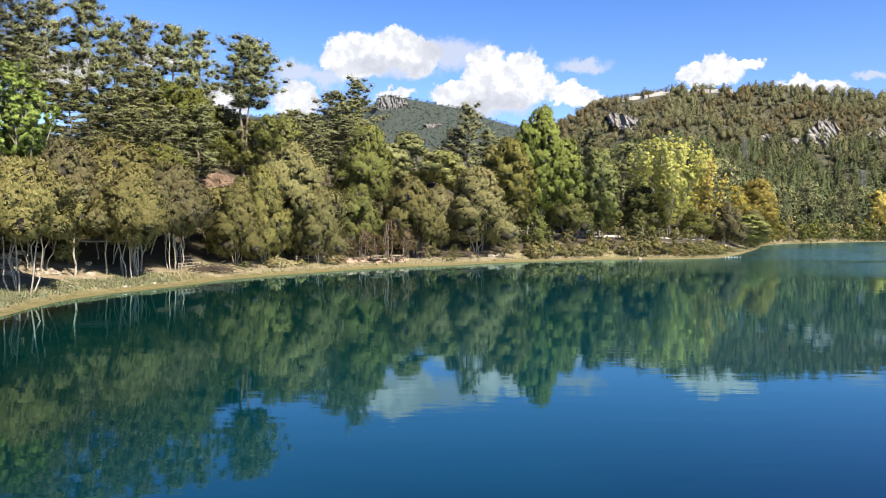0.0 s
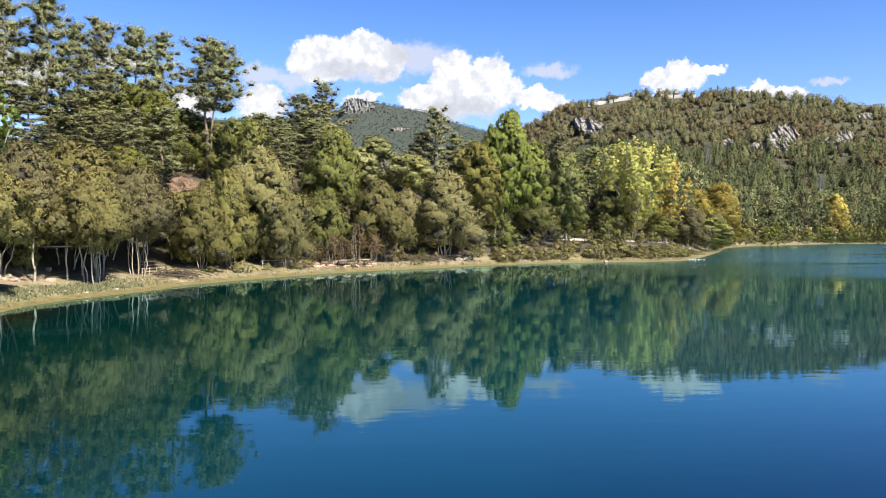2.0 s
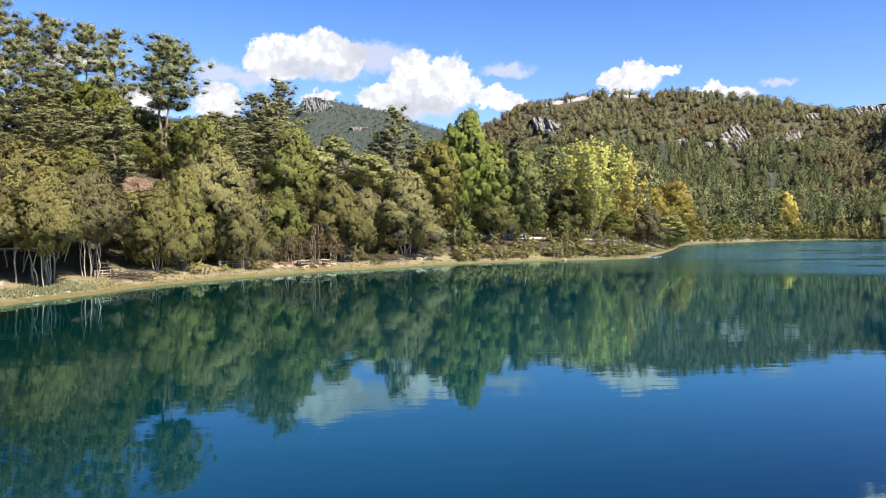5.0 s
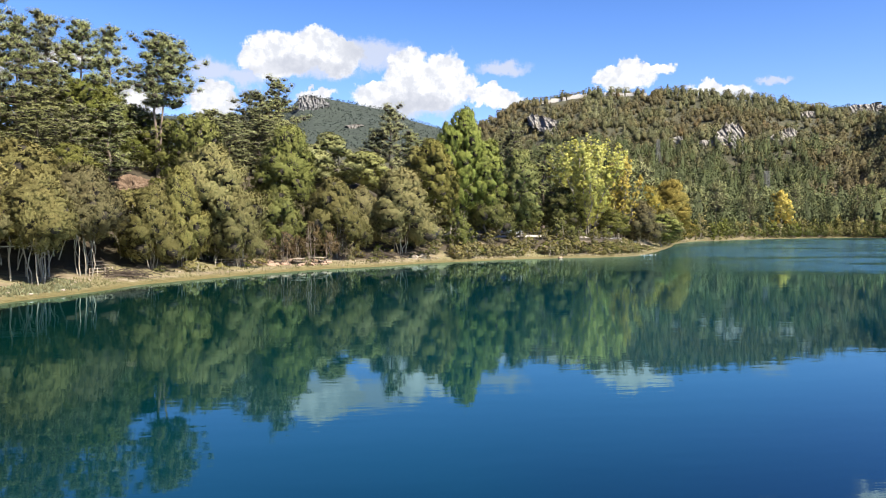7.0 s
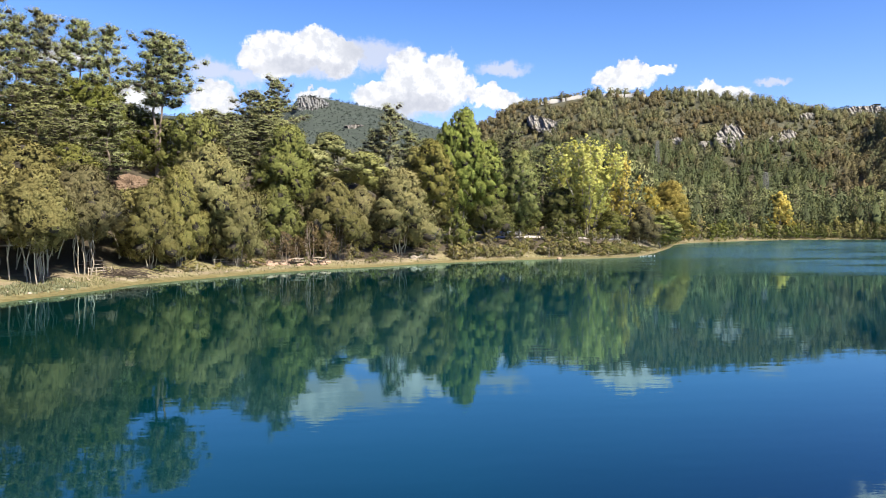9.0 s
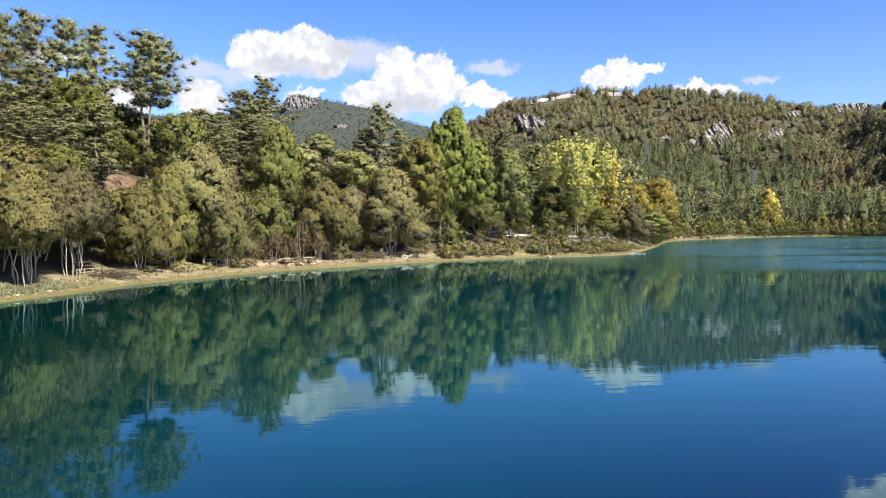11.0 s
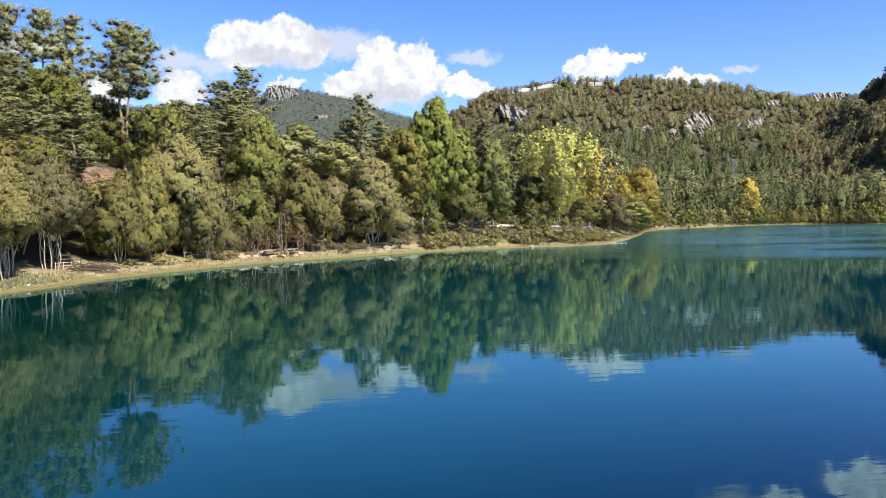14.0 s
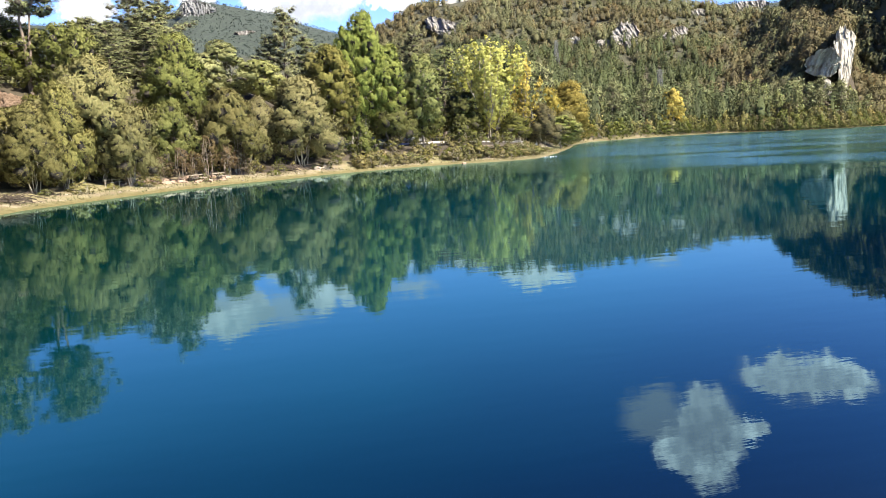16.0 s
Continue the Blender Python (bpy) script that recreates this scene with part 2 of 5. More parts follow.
def plain(name, c, rough=0.5, metal=0.0):
    m, n = material(name)
    p = n.add("ShaderNodeNewGeometry").outputs["Position"]
    finish(n, n.mix(n.noise(p, 6.0), tuple(0.8 * v for v in c), tuple(min(1, 1.15 * v) for v in c)), rough, metal=metal)
    return m


CAR_SILVER, CAR_GREY = plain("silver car paint", (0.36, 0.37, 0.38), 0.3, 0.3), plain("grey car paint", (0.12, 0.13, 0.15), 0.25, 0.3)
GLASS_DARK, TYRE = plain("dark glazing", (0.02, 0.022, 0.025), 0.08), plain("tyre rubber", (0.025, 0.025, 0.025), 0.9)
FLOAT_WHITE, HOLLOW = plain("white float plastic", (0.80, 0.80, 0.78), 0.4), plain("lamp red glass", (0.35, 0.02, 0.02), 0.3)

# the ground: wet silt at the water's edge, dry grass and soil above it, leaf litter darkened with painted shade under
# the woods
GROUND, n = material("lakeside ground")
geo = n.add("ShaderNodeNewGeometry")
pos = geo.outputs["Position"]
sep = n.add("ShaderNodeSeparateXYZ")
n.put(sep.inputs[0], pos)
fine, mid, wide = n.noise(pos, 7.0, 7.0, 0.7), n.noise(pos, 0.9, 6.0, 0.65), n.noise(pos, 0.13, 4.0, 0.6)
soil = n.ramp(mid, [(0.30, (0.1080, 0.0810, 0.0480)), (0.48, (0.1790, 0.1430, 0.0880)), (0.62, (0.2300, 0.1920, 0.1260)), (0.75, (0.2780, 0.2390, 0.1700))])
grass = n.ramp(fine, [(0.3, (0.0837, 0.0741, 0.029)), (0.5, (0.161, 0.1417, 0.0644)), (0.7, (0.2318, 0.2061, 0.1095))])
# brown leaf litter with the shade of the trees painted in
shade_litter = n.ramp(fine, [(0.3, (0.018, 0.014, 0.008)), (0.5, (0.038, 0.029, 0.016)), (0.72, (0.070, 0.054, 0.030))])
silt = n.ramp(n.noise(pos, 2.6, 6.0, 0.7), [(0.3, (0.0670, 0.0541, 0.0175)), (0.5, (0.1185, 0.1005, 0.0382)), (0.7, (0.1752, 0.1546, 0.0747))])
base = n.mix(n.step(wide, 0.42, 0.58), grass, soil)
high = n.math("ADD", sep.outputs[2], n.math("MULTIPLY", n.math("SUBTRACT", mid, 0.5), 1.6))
base = n.mix(n.step(high, 0.85, 1.5), base, n.mix(n.step(wide, 0.62, 0.72), shade_litter, soil))
trodden = n.vec("LENGTH", n.vec("MULTIPLY", n.vec("SUBTRACT", pos, (-29.7, 56.4, 1.5)), (0.8, 0.55, 0.1)), (0, 0, 0))
base = n.mix(n.step(n.math("ADD", trodden, n.math("MULTIPLY", mid, 2.0)), 2.2, 4.2), soil, base)
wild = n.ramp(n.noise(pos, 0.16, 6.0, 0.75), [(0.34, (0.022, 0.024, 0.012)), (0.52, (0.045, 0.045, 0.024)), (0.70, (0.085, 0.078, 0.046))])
# mountain ground, distance haze painted into its colour as a blue cast
hazed = n.ramp(n.noise(pos, 0.12, 6.0, 0.75), [(0.34, (0.0101, 0.0169, 0.0138)), (0.50, (0.0215, 0.0314, 0.0248)), (0.66, (0.0394, 0.0484, 0.0367))])
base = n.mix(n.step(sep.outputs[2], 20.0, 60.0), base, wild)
base = n.mix(n.step(sep.outputs[2], 140.0, 170.0), base, hazed)
edge = n.math("ADD", sep.outputs[2], n.math("MULTIPLY", n.math("SUBTRACT", mid, 0.5), 0.5))
base = n.mix(n.step(edge, 0.18, 0.42), silt, base)
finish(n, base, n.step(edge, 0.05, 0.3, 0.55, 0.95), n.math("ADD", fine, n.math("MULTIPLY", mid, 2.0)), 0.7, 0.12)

# the lake: dark clear depth, ochre where it is shallow, calm but for a ruffled reach to the north-east
WATER, n = material("lake water")
pos = n.add("ShaderNodeNewGeometry").outputs["Position"]
sep = n.add("ShaderNodeSeparateXYZ")
n.put(sep.inputs[0], pos)
depth = n.add("ShaderNodeAttribute")
depth.attribute_name = "shallow"
shallow = depth.outputs["Fac"]
offshore = n.add("ShaderNodeAttribute")
offshore.attribute_name = "offshore"
patchy = n.math("MULTIPLY", n.math("SUBTRACT", n.noise(pos, 0.05, 3.0), 0.5), 16.0)
body = n.mix(n.step(n.math("ADD", patchy, offshore.outputs["Fac"]), 12.0, 40.0), (0.0003, 0.0140, 0.0128), (0.0001, 0.0215, 0.0325))
# dimness of the near water, painted into its body colour
near_dim = n.math("ADD", n.math("MULTIPLY_ADD", sep.outputs[0], -0.7, sep.outputs[1]), patchy)
body = n.mix(n.step(near_dim, 3.0, 20.0), (0.0001, 0.0030, 0.0110), body)
# dark tree reflections off the west bank, painted into the body colour
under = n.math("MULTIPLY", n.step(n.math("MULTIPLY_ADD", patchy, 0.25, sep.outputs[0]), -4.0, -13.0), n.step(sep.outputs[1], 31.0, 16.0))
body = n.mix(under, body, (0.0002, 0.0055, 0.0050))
# dark olive edge, painted in for the banks' reflection
body = n.mix(n.step(shallow, 0.02, 0.55, 0.0, 0.9), body, (0.0100, 0.0095, 0.0030))
body = n.mix(n.math("MULTIPLY", n.step(shallow, 0.45, 0.9), n.noise(pos, 0.5, 3.0)), body, (0.06, 0.052, 0.017))
stretch = n.vec("MULTIPLY", pos, (0.34, 1.0, 1.0))
small, swell = n.noise(stretch, 2.6, 4.0, 0.55), n.noise(stretch, 0.55, 3.0, 0.5)
drift = n.noise(n.vec("MULTIPLY", pos, (0.22, 1.0, 1.0)), 0.07, 5.0, 0.62)
reach = n.math("ADD", n.math("MULTIPLY_ADD", sep.outputs[0], 0.28, sep.outputs[1]), n.math("MULTIPLY", n.math("SUBTRACT", drift, 0.5), 58.0))
ruffled = n.math("MULTIPLY", n.step(reach, 80.0, 99.0), n.step(sep.outputs[0], 14.0, 64.0))
ruffled = n.math("MULTIPLY", ruffled, n.step(drift, 0.40, 0.52, 0.45, 1.0))
# sky caught by the ruffled reach, painted in as brighter turquoise
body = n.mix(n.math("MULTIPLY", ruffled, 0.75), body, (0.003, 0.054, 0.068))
wave = n.math("ADD", n.math("MULTIPLY", small, 0.27), swell)
wave = n.math("MULTIPLY", wave, n.math("MULTIPLY_ADD", ruffled, 1.0, 0.034))
rough = n.math("MULTIPLY_ADD", ruffled, 0.16, 0.004)
ripple = n.add("ShaderNodeBump")
ripple.inputs["Strength"].default_value, ripple.inputs["Distance"].default_value = 1.0, 0.16
n.put(ripple.inputs["Height"], wave)
depths, gloss, mirror = n.add("ShaderNodeBsdfDiffuse"), n.add("ShaderNodeBsdfGlossy"), n.add("ShaderNodeFresnel")
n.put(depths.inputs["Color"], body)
gloss.inputs["Color"].default_value = (0.61, 0.92, 1.0, 1)
n.put(gloss.inputs["Roughness"], rough)
mirror.inputs["IOR"].default_value = 1.53
for node in (depths, gloss, mirror):
    n.put(node.inputs["Normal"], ripple.outputs[0])
both = n.add("ShaderNodeMixShader")
n.put(both.inputs[0], mirror.outputs[0])
n.put(both.inputs[1], depths.outputs[0])
n.put(both.inputs[2], gloss.outputs[0])
n.put(n.add("ShaderNodeOutputMaterial").inputs[0], both.outputs[0])

# ---- building blocks ----


def mesh_from(name, verts, faces, mat, smooth_faces=False):
    """A mesh from arrays; faces all have the same number of corners."""
    verts, faces = np.asarray(verts, np.float32), np.asarray(faces, np.int32)
    me = bpy.data.meshes.new(name)
    me.vertices.add(len(verts))
    me.vertices.foreach_set("co", verts.ravel())
    k = faces.shape[1]
    me.loops.add(faces.size)
    me.loops.foreach_set("vertex_index", faces.ravel())
    me.polygons.add(len(faces))
    me.polygons.foreach_set("loop_start", np.arange(0, faces.size, k, dtype=np.int32))
    me.update(calc_edges=True)
    me.materials.append(mat)
    if smooth_faces:
        me.polygons.foreach_set("use_smooth", np.ones(len(faces), bool))
    return me


def thing(name, x, y, z, label, category, group="", kind=""):
    ob = new(name)
    ob.empty_display_size = 0.2
    ob.matrix_basis = pose(x, y, z)
    return tagged(ob, label, category, group, kind)


def part(name, data, mat, parent, label=""):
    """One mesh object under a thing or a part, from a bmesh or a mesh."""
    if isinstance(data, bmesh.types.BMesh):
        me = bpy.data.meshes.new(name)
        data.to_mesh(me)
        data.free()
        me.materials.append(mat)
        data = me
    ob = new(name, data)
    ob.parent = parent
    return tagged(ob, label)


def tubes(lines, sides=6):
    """Tapered round limbs: each line is a list of (x, y, z, radius)."""
    V, F = [], []
    for line in lines:
        pts = np.array(line, float)
        c, r = pts[:, :3], pts[:, 3]
        d = np.gradient(c, axis=0)
        d /= np.linalg.norm(d, axis=1)[:, None] + 1e-9
        a = np.cross(d, np.where(np.abs(d[:, :1]) < 0.8, [[1.0, 0, 0]], [[0, 1.0, 0]]))
        a /= np.linalg.norm(a, axis=1)[:, None] + 1e-9
        b = np.cross(d, a)
        th = np.arange(sides) * 2 * math.pi / sides
        ring = c[:, None] + r[:, None, None] * (np.cos(th)[None, :, None] * a[:, None] + np.sin(th)[None, :, None] * b[:, None])
        start = sum(len(v) for v in V)
        V.append(ring.reshape(-1, 3))
        for i in range(len(pts) - 1):
            for j in range(sides):
                k = (j + 1) % sides
                F.append((start + i * sides + j, start + i * sides + k, start + (i + 1) * sides + k, start + (i + 1) * sides + j))
    return np.concatenate(V), np.array(F)


def unit(v):
    return v / (np.linalg.norm(v, axis=-1, keepdims=True) + 1e-9)


def blades(c, along, across, length, width, toward=None):
    """One small pointed leaf spray at each centre, turned to show its upper side towards the way given."""
    along, n = unit(along), len(c)
    across = unit(across - (across * along).sum(1, keepdims=True) * along)
    if toward is not None:
        across = np.where((np.cross(across, along) * toward).sum(1, keepdims=True) < 0, -across, across)
    L, W = along * length[:, None], across * width[:, None]
    v = np.stack([c - 0.4 * L - 0.5 * W, c - 0.4 * L + 0.5 * W, c + 0.6 * L], 1).reshape(-1, 3)
    return v, np.arange(3 * n).reshape(n, 3)


def leaf_mesh(name, v, f, mat, soft):
    """Leaf sprays whose shading follows the rounded form of their crown."""
    me = mesh_from(name, v, f, mat, True)
    me.normals_split_custom_set_from_vertices(np.repeat(unit(soft), 3, 0).astype(np.float32))
    return me


def leaves_in(rng, lobes, clumps, leaves, size, shape=0.42, up=0.15, brushy=0.35):
    """Leaf sprays in small clumps over ellipsoid lobes (x, y, z, rx, ry, rz), with the way each one is lit."""
    C, A, B, S, N = [], [], [], [], []
    L = np.array(lobes)
    heart = L[:, :3].mean(0) + [0, 0, 0.18 * np.ptp(L[:, 2])]
    for x, y, z, rx, ry, rz in lobes:
        o = unit(rng.normal(size=(clumps, 3)) + [0, 0, 0.25])
        mid = np.array([x, y, z]) + o * rng.uniform(0.80, 1.08, (clumps, 1)) * [rx, ry, rz]
        k = np.repeat(np.arange(clumps), leaves)
        d = unit(rng.normal(size=(len(k), 3)))
        rad = 0.30 * rx * rng.uniform(0.5, 1.4, clumps)[k]
        C.append(mid[k] + d * (rad * rng.uniform(0.25, 1.0, len(k)))[:, None])
        out = unit(C[-1] - heart)
        soft = unit(d * 0.3 + o[k] * 0.6 + out * 0.7)
        face = unit(soft + rng.normal(size=(len(k), 3)) * 0.45 + [0, 0, up])
        A.append(unit(np.cross(face, rng.normal(size=(len(k), 3)))) + brushy * (out + [0, 0, 0.8]))
        B.append(np.cross(face, A[-1]))
        N.append(soft + 0.2 * face)
        S.append(size * rng.uniform(0.6, 1.45, len(k)))
    S, N = np.concatenate(S), np.concatenate(N)
    return *blades(np.concatenate(C), np.concatenate(A), np.concatenate(B), S, S * shape, N), N


def shade_mass(rng, lobes, fill=0.38):
    """Near-black rough small balls inside each lobe, painting the shade deep in a crown."""
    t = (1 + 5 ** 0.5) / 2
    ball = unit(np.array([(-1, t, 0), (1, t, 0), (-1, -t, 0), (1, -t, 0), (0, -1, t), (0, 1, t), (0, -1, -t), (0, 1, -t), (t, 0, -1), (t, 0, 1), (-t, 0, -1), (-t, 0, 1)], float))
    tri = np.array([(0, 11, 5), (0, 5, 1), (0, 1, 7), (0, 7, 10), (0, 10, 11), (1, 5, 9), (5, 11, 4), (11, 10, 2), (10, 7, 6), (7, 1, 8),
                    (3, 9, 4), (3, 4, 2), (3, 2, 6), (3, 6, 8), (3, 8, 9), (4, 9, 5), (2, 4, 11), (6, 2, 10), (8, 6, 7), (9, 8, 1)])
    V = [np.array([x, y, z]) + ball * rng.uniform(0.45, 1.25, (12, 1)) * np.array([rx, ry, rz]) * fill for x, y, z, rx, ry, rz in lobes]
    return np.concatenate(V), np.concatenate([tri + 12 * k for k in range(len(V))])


def bent(rng, a, b, r0, r1, steps=4, sway=0.08):
    a, b = np.array(a, float), np.array(b, float)
    span = np.linalg.norm(b - a)
    out = []
    for i in range(steps + 1):
        u = i / steps
        p = a + (b - a) * u + rng.normal(size=3) * sway * span * (u * (1 - u) * 2)
        out.append((*p, r0 + (r1 - r0) * u))
    return out


# ---- trees ----


def broadleaf(seed, name, leafmat, bark, high, wide, stems=1, clear=0.25, lobes=18, size=0.34, clumps=14, leaves=22, peak=0.5, label="", category="tree", droop=0.12, inner=0.0, shape=0.42):
    """A broadleaved tree of one or more stems with limbs to lobes of foliage."""
    rng = np.random.RandomState(seed)
    root = thing(name, 0, 0, 0, label, category)
    L, limbs = [], []
    for i in range(lobes):
        a = i * 2.4 + rng.uniform(-0.5, 0.5)
        u = (i + 0.5) / lobes
        hz = clear + (1 - clear) * (0.08 + 0.88 * u)
        reach = wide / 2 * 0.80 * (math.sin(math.pi * min(1, ((hz - clear) / (1 - clear)) ** peak)) ** 0.7) * rng.uniform(0.55, 1.1)
        rr = wide * rng.uniform(0.115, 0.205) * (1.0 - 0.25 * u)
        L.append((math.cos(a) * reach, math.sin(a) * reach, high * hz - rr * 0.5 + max(0, 0.5 - u) * rr, rr, rr, rr * rng.uniform(0.75, 1.15)))
    foot = []
    for s in range(stems):
        a = s * 2.4 + rng.uniform(-0.6, 0.6)
        f = 0.10 * wide * rng.uniform(0.4, 1) if stems > 1 else 0
        lean = rng.uniform(0.10, 0.22) * wide if stems > 1 else 0.02 * wide
        base = (math.cos(a) * f, math.sin(a) * f, -0.3)
        crotch = (math.cos(a) * lean, math.sin(a) * lean, high * (clear + 0.22))
        r0 = 0.011 * high * (1.0 if stems == 1 else 0.45) + 0.02
        foot.append((bent(rng, base, crotch, r0, r0 * 0.6, 5, 0.07), crotch, r0))
    for s, (line, crotch, r0) in enumerate(foot):
        mine = [l for i, l in enumerate(L) if i % stems == s]
        top = (crotch[0] * 0.7, crotch[1] * 0.7, high * 0.9)
        lines = [line, bent(rng, crotch, top, r0 * 0.6, 0.02, 5, 0.05)]
        for x, y, z, rx, *_ in mine:
            k = rng.uniform(0.0, 0.6)
            st = [crotch[j] + (top[j] - crotch[j]) * k * 0.7 for j in range(3)]
            if st[2] > z:
                st = list(crotch)
            lines.append(bent(rng, st, (x, y, z), r0 * 0.32, 0.015, 3, 0.1))
        part("trunk", mesh_from("trunk", *tubes(lines, 6), bark, True), bark, root)
    v, f, soft = leaves_in(rng, L, clumps, leaves, size, up=droop, shape=shape)
    # near-black core that paints the shade between the leaf lobes
    if inner:
        tagged(part("twig_core", mesh_from("twig_core", *shade_mass(rng, L, inner), CORE_SHADE), CORE_SHADE, root, "near-black twig core painted as shade inside the crown"), kind="stuff")
    part("crown", leaf_mesh("crown", v, f, leafmat, soft), leafmat, root)
    root["h"], root["w"] = high, wide
    return root


def brush_poplar(seed, name, leafmat, bark, high, wide, stems=22, label="", size=0.30, clumps=6, leaves=15):
    """A clump of upright pale stems fanning out of one foot, each feathered with leaves to its tip."""
    rng = np.random.RandomState(seed)
    root = thing(name, 0, 0, 0, label, "tree")
    lobes = []
    for s in range(stems):
        a, q = s * 2.4 + rng.uniform(-0.3, 0.3), math.sqrt((s + 0.5) / stems)
        reach, top = q * 0.43 * wide, high * (0.97 - 0.36 * q ** 2.5) * rng.uniform(0.90, 1.02)
        tip = np.array([math.cos(a) * reach, math.sin(a) * reach, top])
        foot = np.array([math.cos(a) * 0.05 * wide * q, math.sin(a) * 0.05 * wide * q, -0.3])
        line = bent(rng, foot, tip, 0.12, 0.02, 7, 0.03)
        inner = [line]
        pts = np.array(line)[:, :3]
        for u in np.linspace(0.12 + 0.08 * (1 - q), 1.0, 36):
            p = np.array([np.interp(u * 7, range(8), pts[:, j]) for j in range(3)])
            b, ln = rng.uniform(0, 6.283), wide * rng.uniform(0.02, 0.13) * (1.2 - 0.8 * u)
            e = p + [math.cos(b) * ln, math.sin(b) * ln, ln * 1.7]
            inner.append(bent(rng, p, e, 0.03, 0.01, 2, 0.08))
            r = wide * rng.uniform(0.026, 0.046) * (1.3 - 0.45 * u)
            lobes.append((*e, r, r, r * 2.0))
        part("stem", mesh_from("stem", *tubes(inner, 5), bark, True), bark, root)
    v, f, soft = leaves_in(rng, lobes, clumps, leaves, size, up=0.15, shape=0.55, brushy=0.2)
    part("crown", leaf_mesh("crown", v, f, leafmat, soft), leafmat, root)
    root["h"], root["w"] = high, wide
    return root


def pine(seed, name, high=18.0, wide=7.0, clear=0.40, levels=15, fork=False, label="", size=0.21, tuft=105, core=0.5, dead=8):
    """A tall pine: bare trunk below, uneven tiers of branches above that carry flat pads of needles with gaps between."""
    rng = np.random.RandomState(seed)
    root = thing(name, 0, 0, 0, label, "tree")
    axis = bent(rng, (0, 0, -0.5), (rng.uniform(-0.4, 0.4), rng.uniform(-0.4, 0.4), high * 0.98), 0.011 * high + 0.03, 0.03, 8, 0.02)
    stems = [axis]
    if fork:
        stems.append(bent(rng, axis[1][:3], (1.9, 0.3, high * 0.93), 0.15, 0.03, 6, 0.03))
    lines, C = [], []
    for stem in stems:
        pts = np.array(stem)
        top = pts[-1, 2]
        for k in range(levels):
            u = (k + rng.uniform(0.1, 0.9)) / levels
            hz = high * clear + (top - high * clear) * u
            o = np.array([np.interp(hz, pts[:, 2], pts[:, j]) for j in range(3)])
            spread = wide / 2 * np.interp(u, [0, 0.15, 0.4, 0.65, 0.85, 1.0], [0.70, 0.95, 1.0, 0.82, 0.52, 0.16]) * rng.uniform(0.72, 1.12)
            gap, side, lop = rng.uniform(0, 6.283), rng.uniform(0, 6.283), rng.uniform(0.1, 0.45)
            for i in range(rng.randint(5, 7)):
                a = gap + i * 1.15 + rng.uniform(-0.4, 0.4)
                ln = spread * rng.uniform(0.55, 1.1) * (1 + lop * math.cos(a - side))
                way = np.array([math.cos(a), math.sin(a), rng.uniform(-0.08, 0.42) + 0.9 * u ** 3])
                tip = o + way * ln
                lines.append(bent(rng, o, tip, 0.02 + 0.012 * ln, 0.012, 3, 0.06))
                across = np.array([-way[1], way[0], 0])
                for q in (0.45, 0.72, 0.98) if ln > 1.1 else (0.9,):
                    r = rng.uniform(0.40, 0.74) * (0.62 + 0.055 * wide) * (0.7 + 0.3 * q)
                    C.append((*(o + way * ln * q + across * rng.normal() * 0.28 * ln * q * 0.5 + [0, 0, 0.15 + rng.uniform(-0.2, 0.35)]), 1.12 * r, rng.uniform(0.62, 1.05)))
        for q in range(7):
            C.append((*(pts[-1, :3] + [0.13 * math.cos(q * 2.4) * q, 0.13 * math.sin(q * 2.4) * q, 0.15 - 0.28 * q]), 0.20 + 0.05 * q, 1.4))
        for hz in rng.uniform(0.45, 1.0, dead) * clear * high:
            a, o = rng.uniform(0, 6.283), np.array([np.interp(hz, pts[:, 2], pts[:, j]) for j in range(3)])
            ln = rng.uniform(0.6, 0.40 * wide)
            lines.append(bent(rng, o, o + [math.cos(a) * ln, math.sin(a) * ln, -0.25 * ln], 0.035, 0.01, 3, 0.16))
    (tv, tf), (bv, bf) = tubes(stems, 7), tubes(lines, 3)
    part("trunk", mesh_from("trunk", np.concatenate([tv, bv]), np.concatenate([tf, bf + len(tv)]), PINE_BARK, True), PINE_BARK, root)
    # near-black cores that paint the shade within and under the needle pads
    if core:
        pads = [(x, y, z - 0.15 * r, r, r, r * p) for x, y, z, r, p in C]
        tagged(part("twig_core", mesh_from("twig_core", *shade_mass(rng, pads, core), CORE_SHADE), CORE_SHADE, root, "near-black twig core painted as shade inside the crown"), kind="stuff")
    C = np.repeat(np.array(C), tuft, 0)
    n = len(C)
    d = unit(rng.normal(size=(n, 3)) + [0, 0, 0.25])
    c = C[:, :3] + d * C[:, 3:4] * np.stack([1 + 0 * C[:, 4], 1 + 0 * C[:, 4], C[:, 4]], 1) * rng.uniform(0.45, 1.08, (n, 1))
    S = size * rng.uniform(0.6, 1.4, n)
    out = unit(c * [1, 1, 0])
    soft = d * 0.75 + out * 0.30 + [0, 0, 0.28]
    v, f = blades(c, d * 0.6 + out * 0.3 + rng.normal(size=(n, 3)) * 0.5 + [0, 0, 0.35], rng.normal(size=(n, 3)), S, S * 0.32, soft)
    part("crown", leaf_mesh("crown", v, f, NEEDLE, soft + rng.normal(size=(n, 3)) * 0.18), NEEDLE, root)
    root["h"], root["w"] = high, wide
    return root


USED = set()


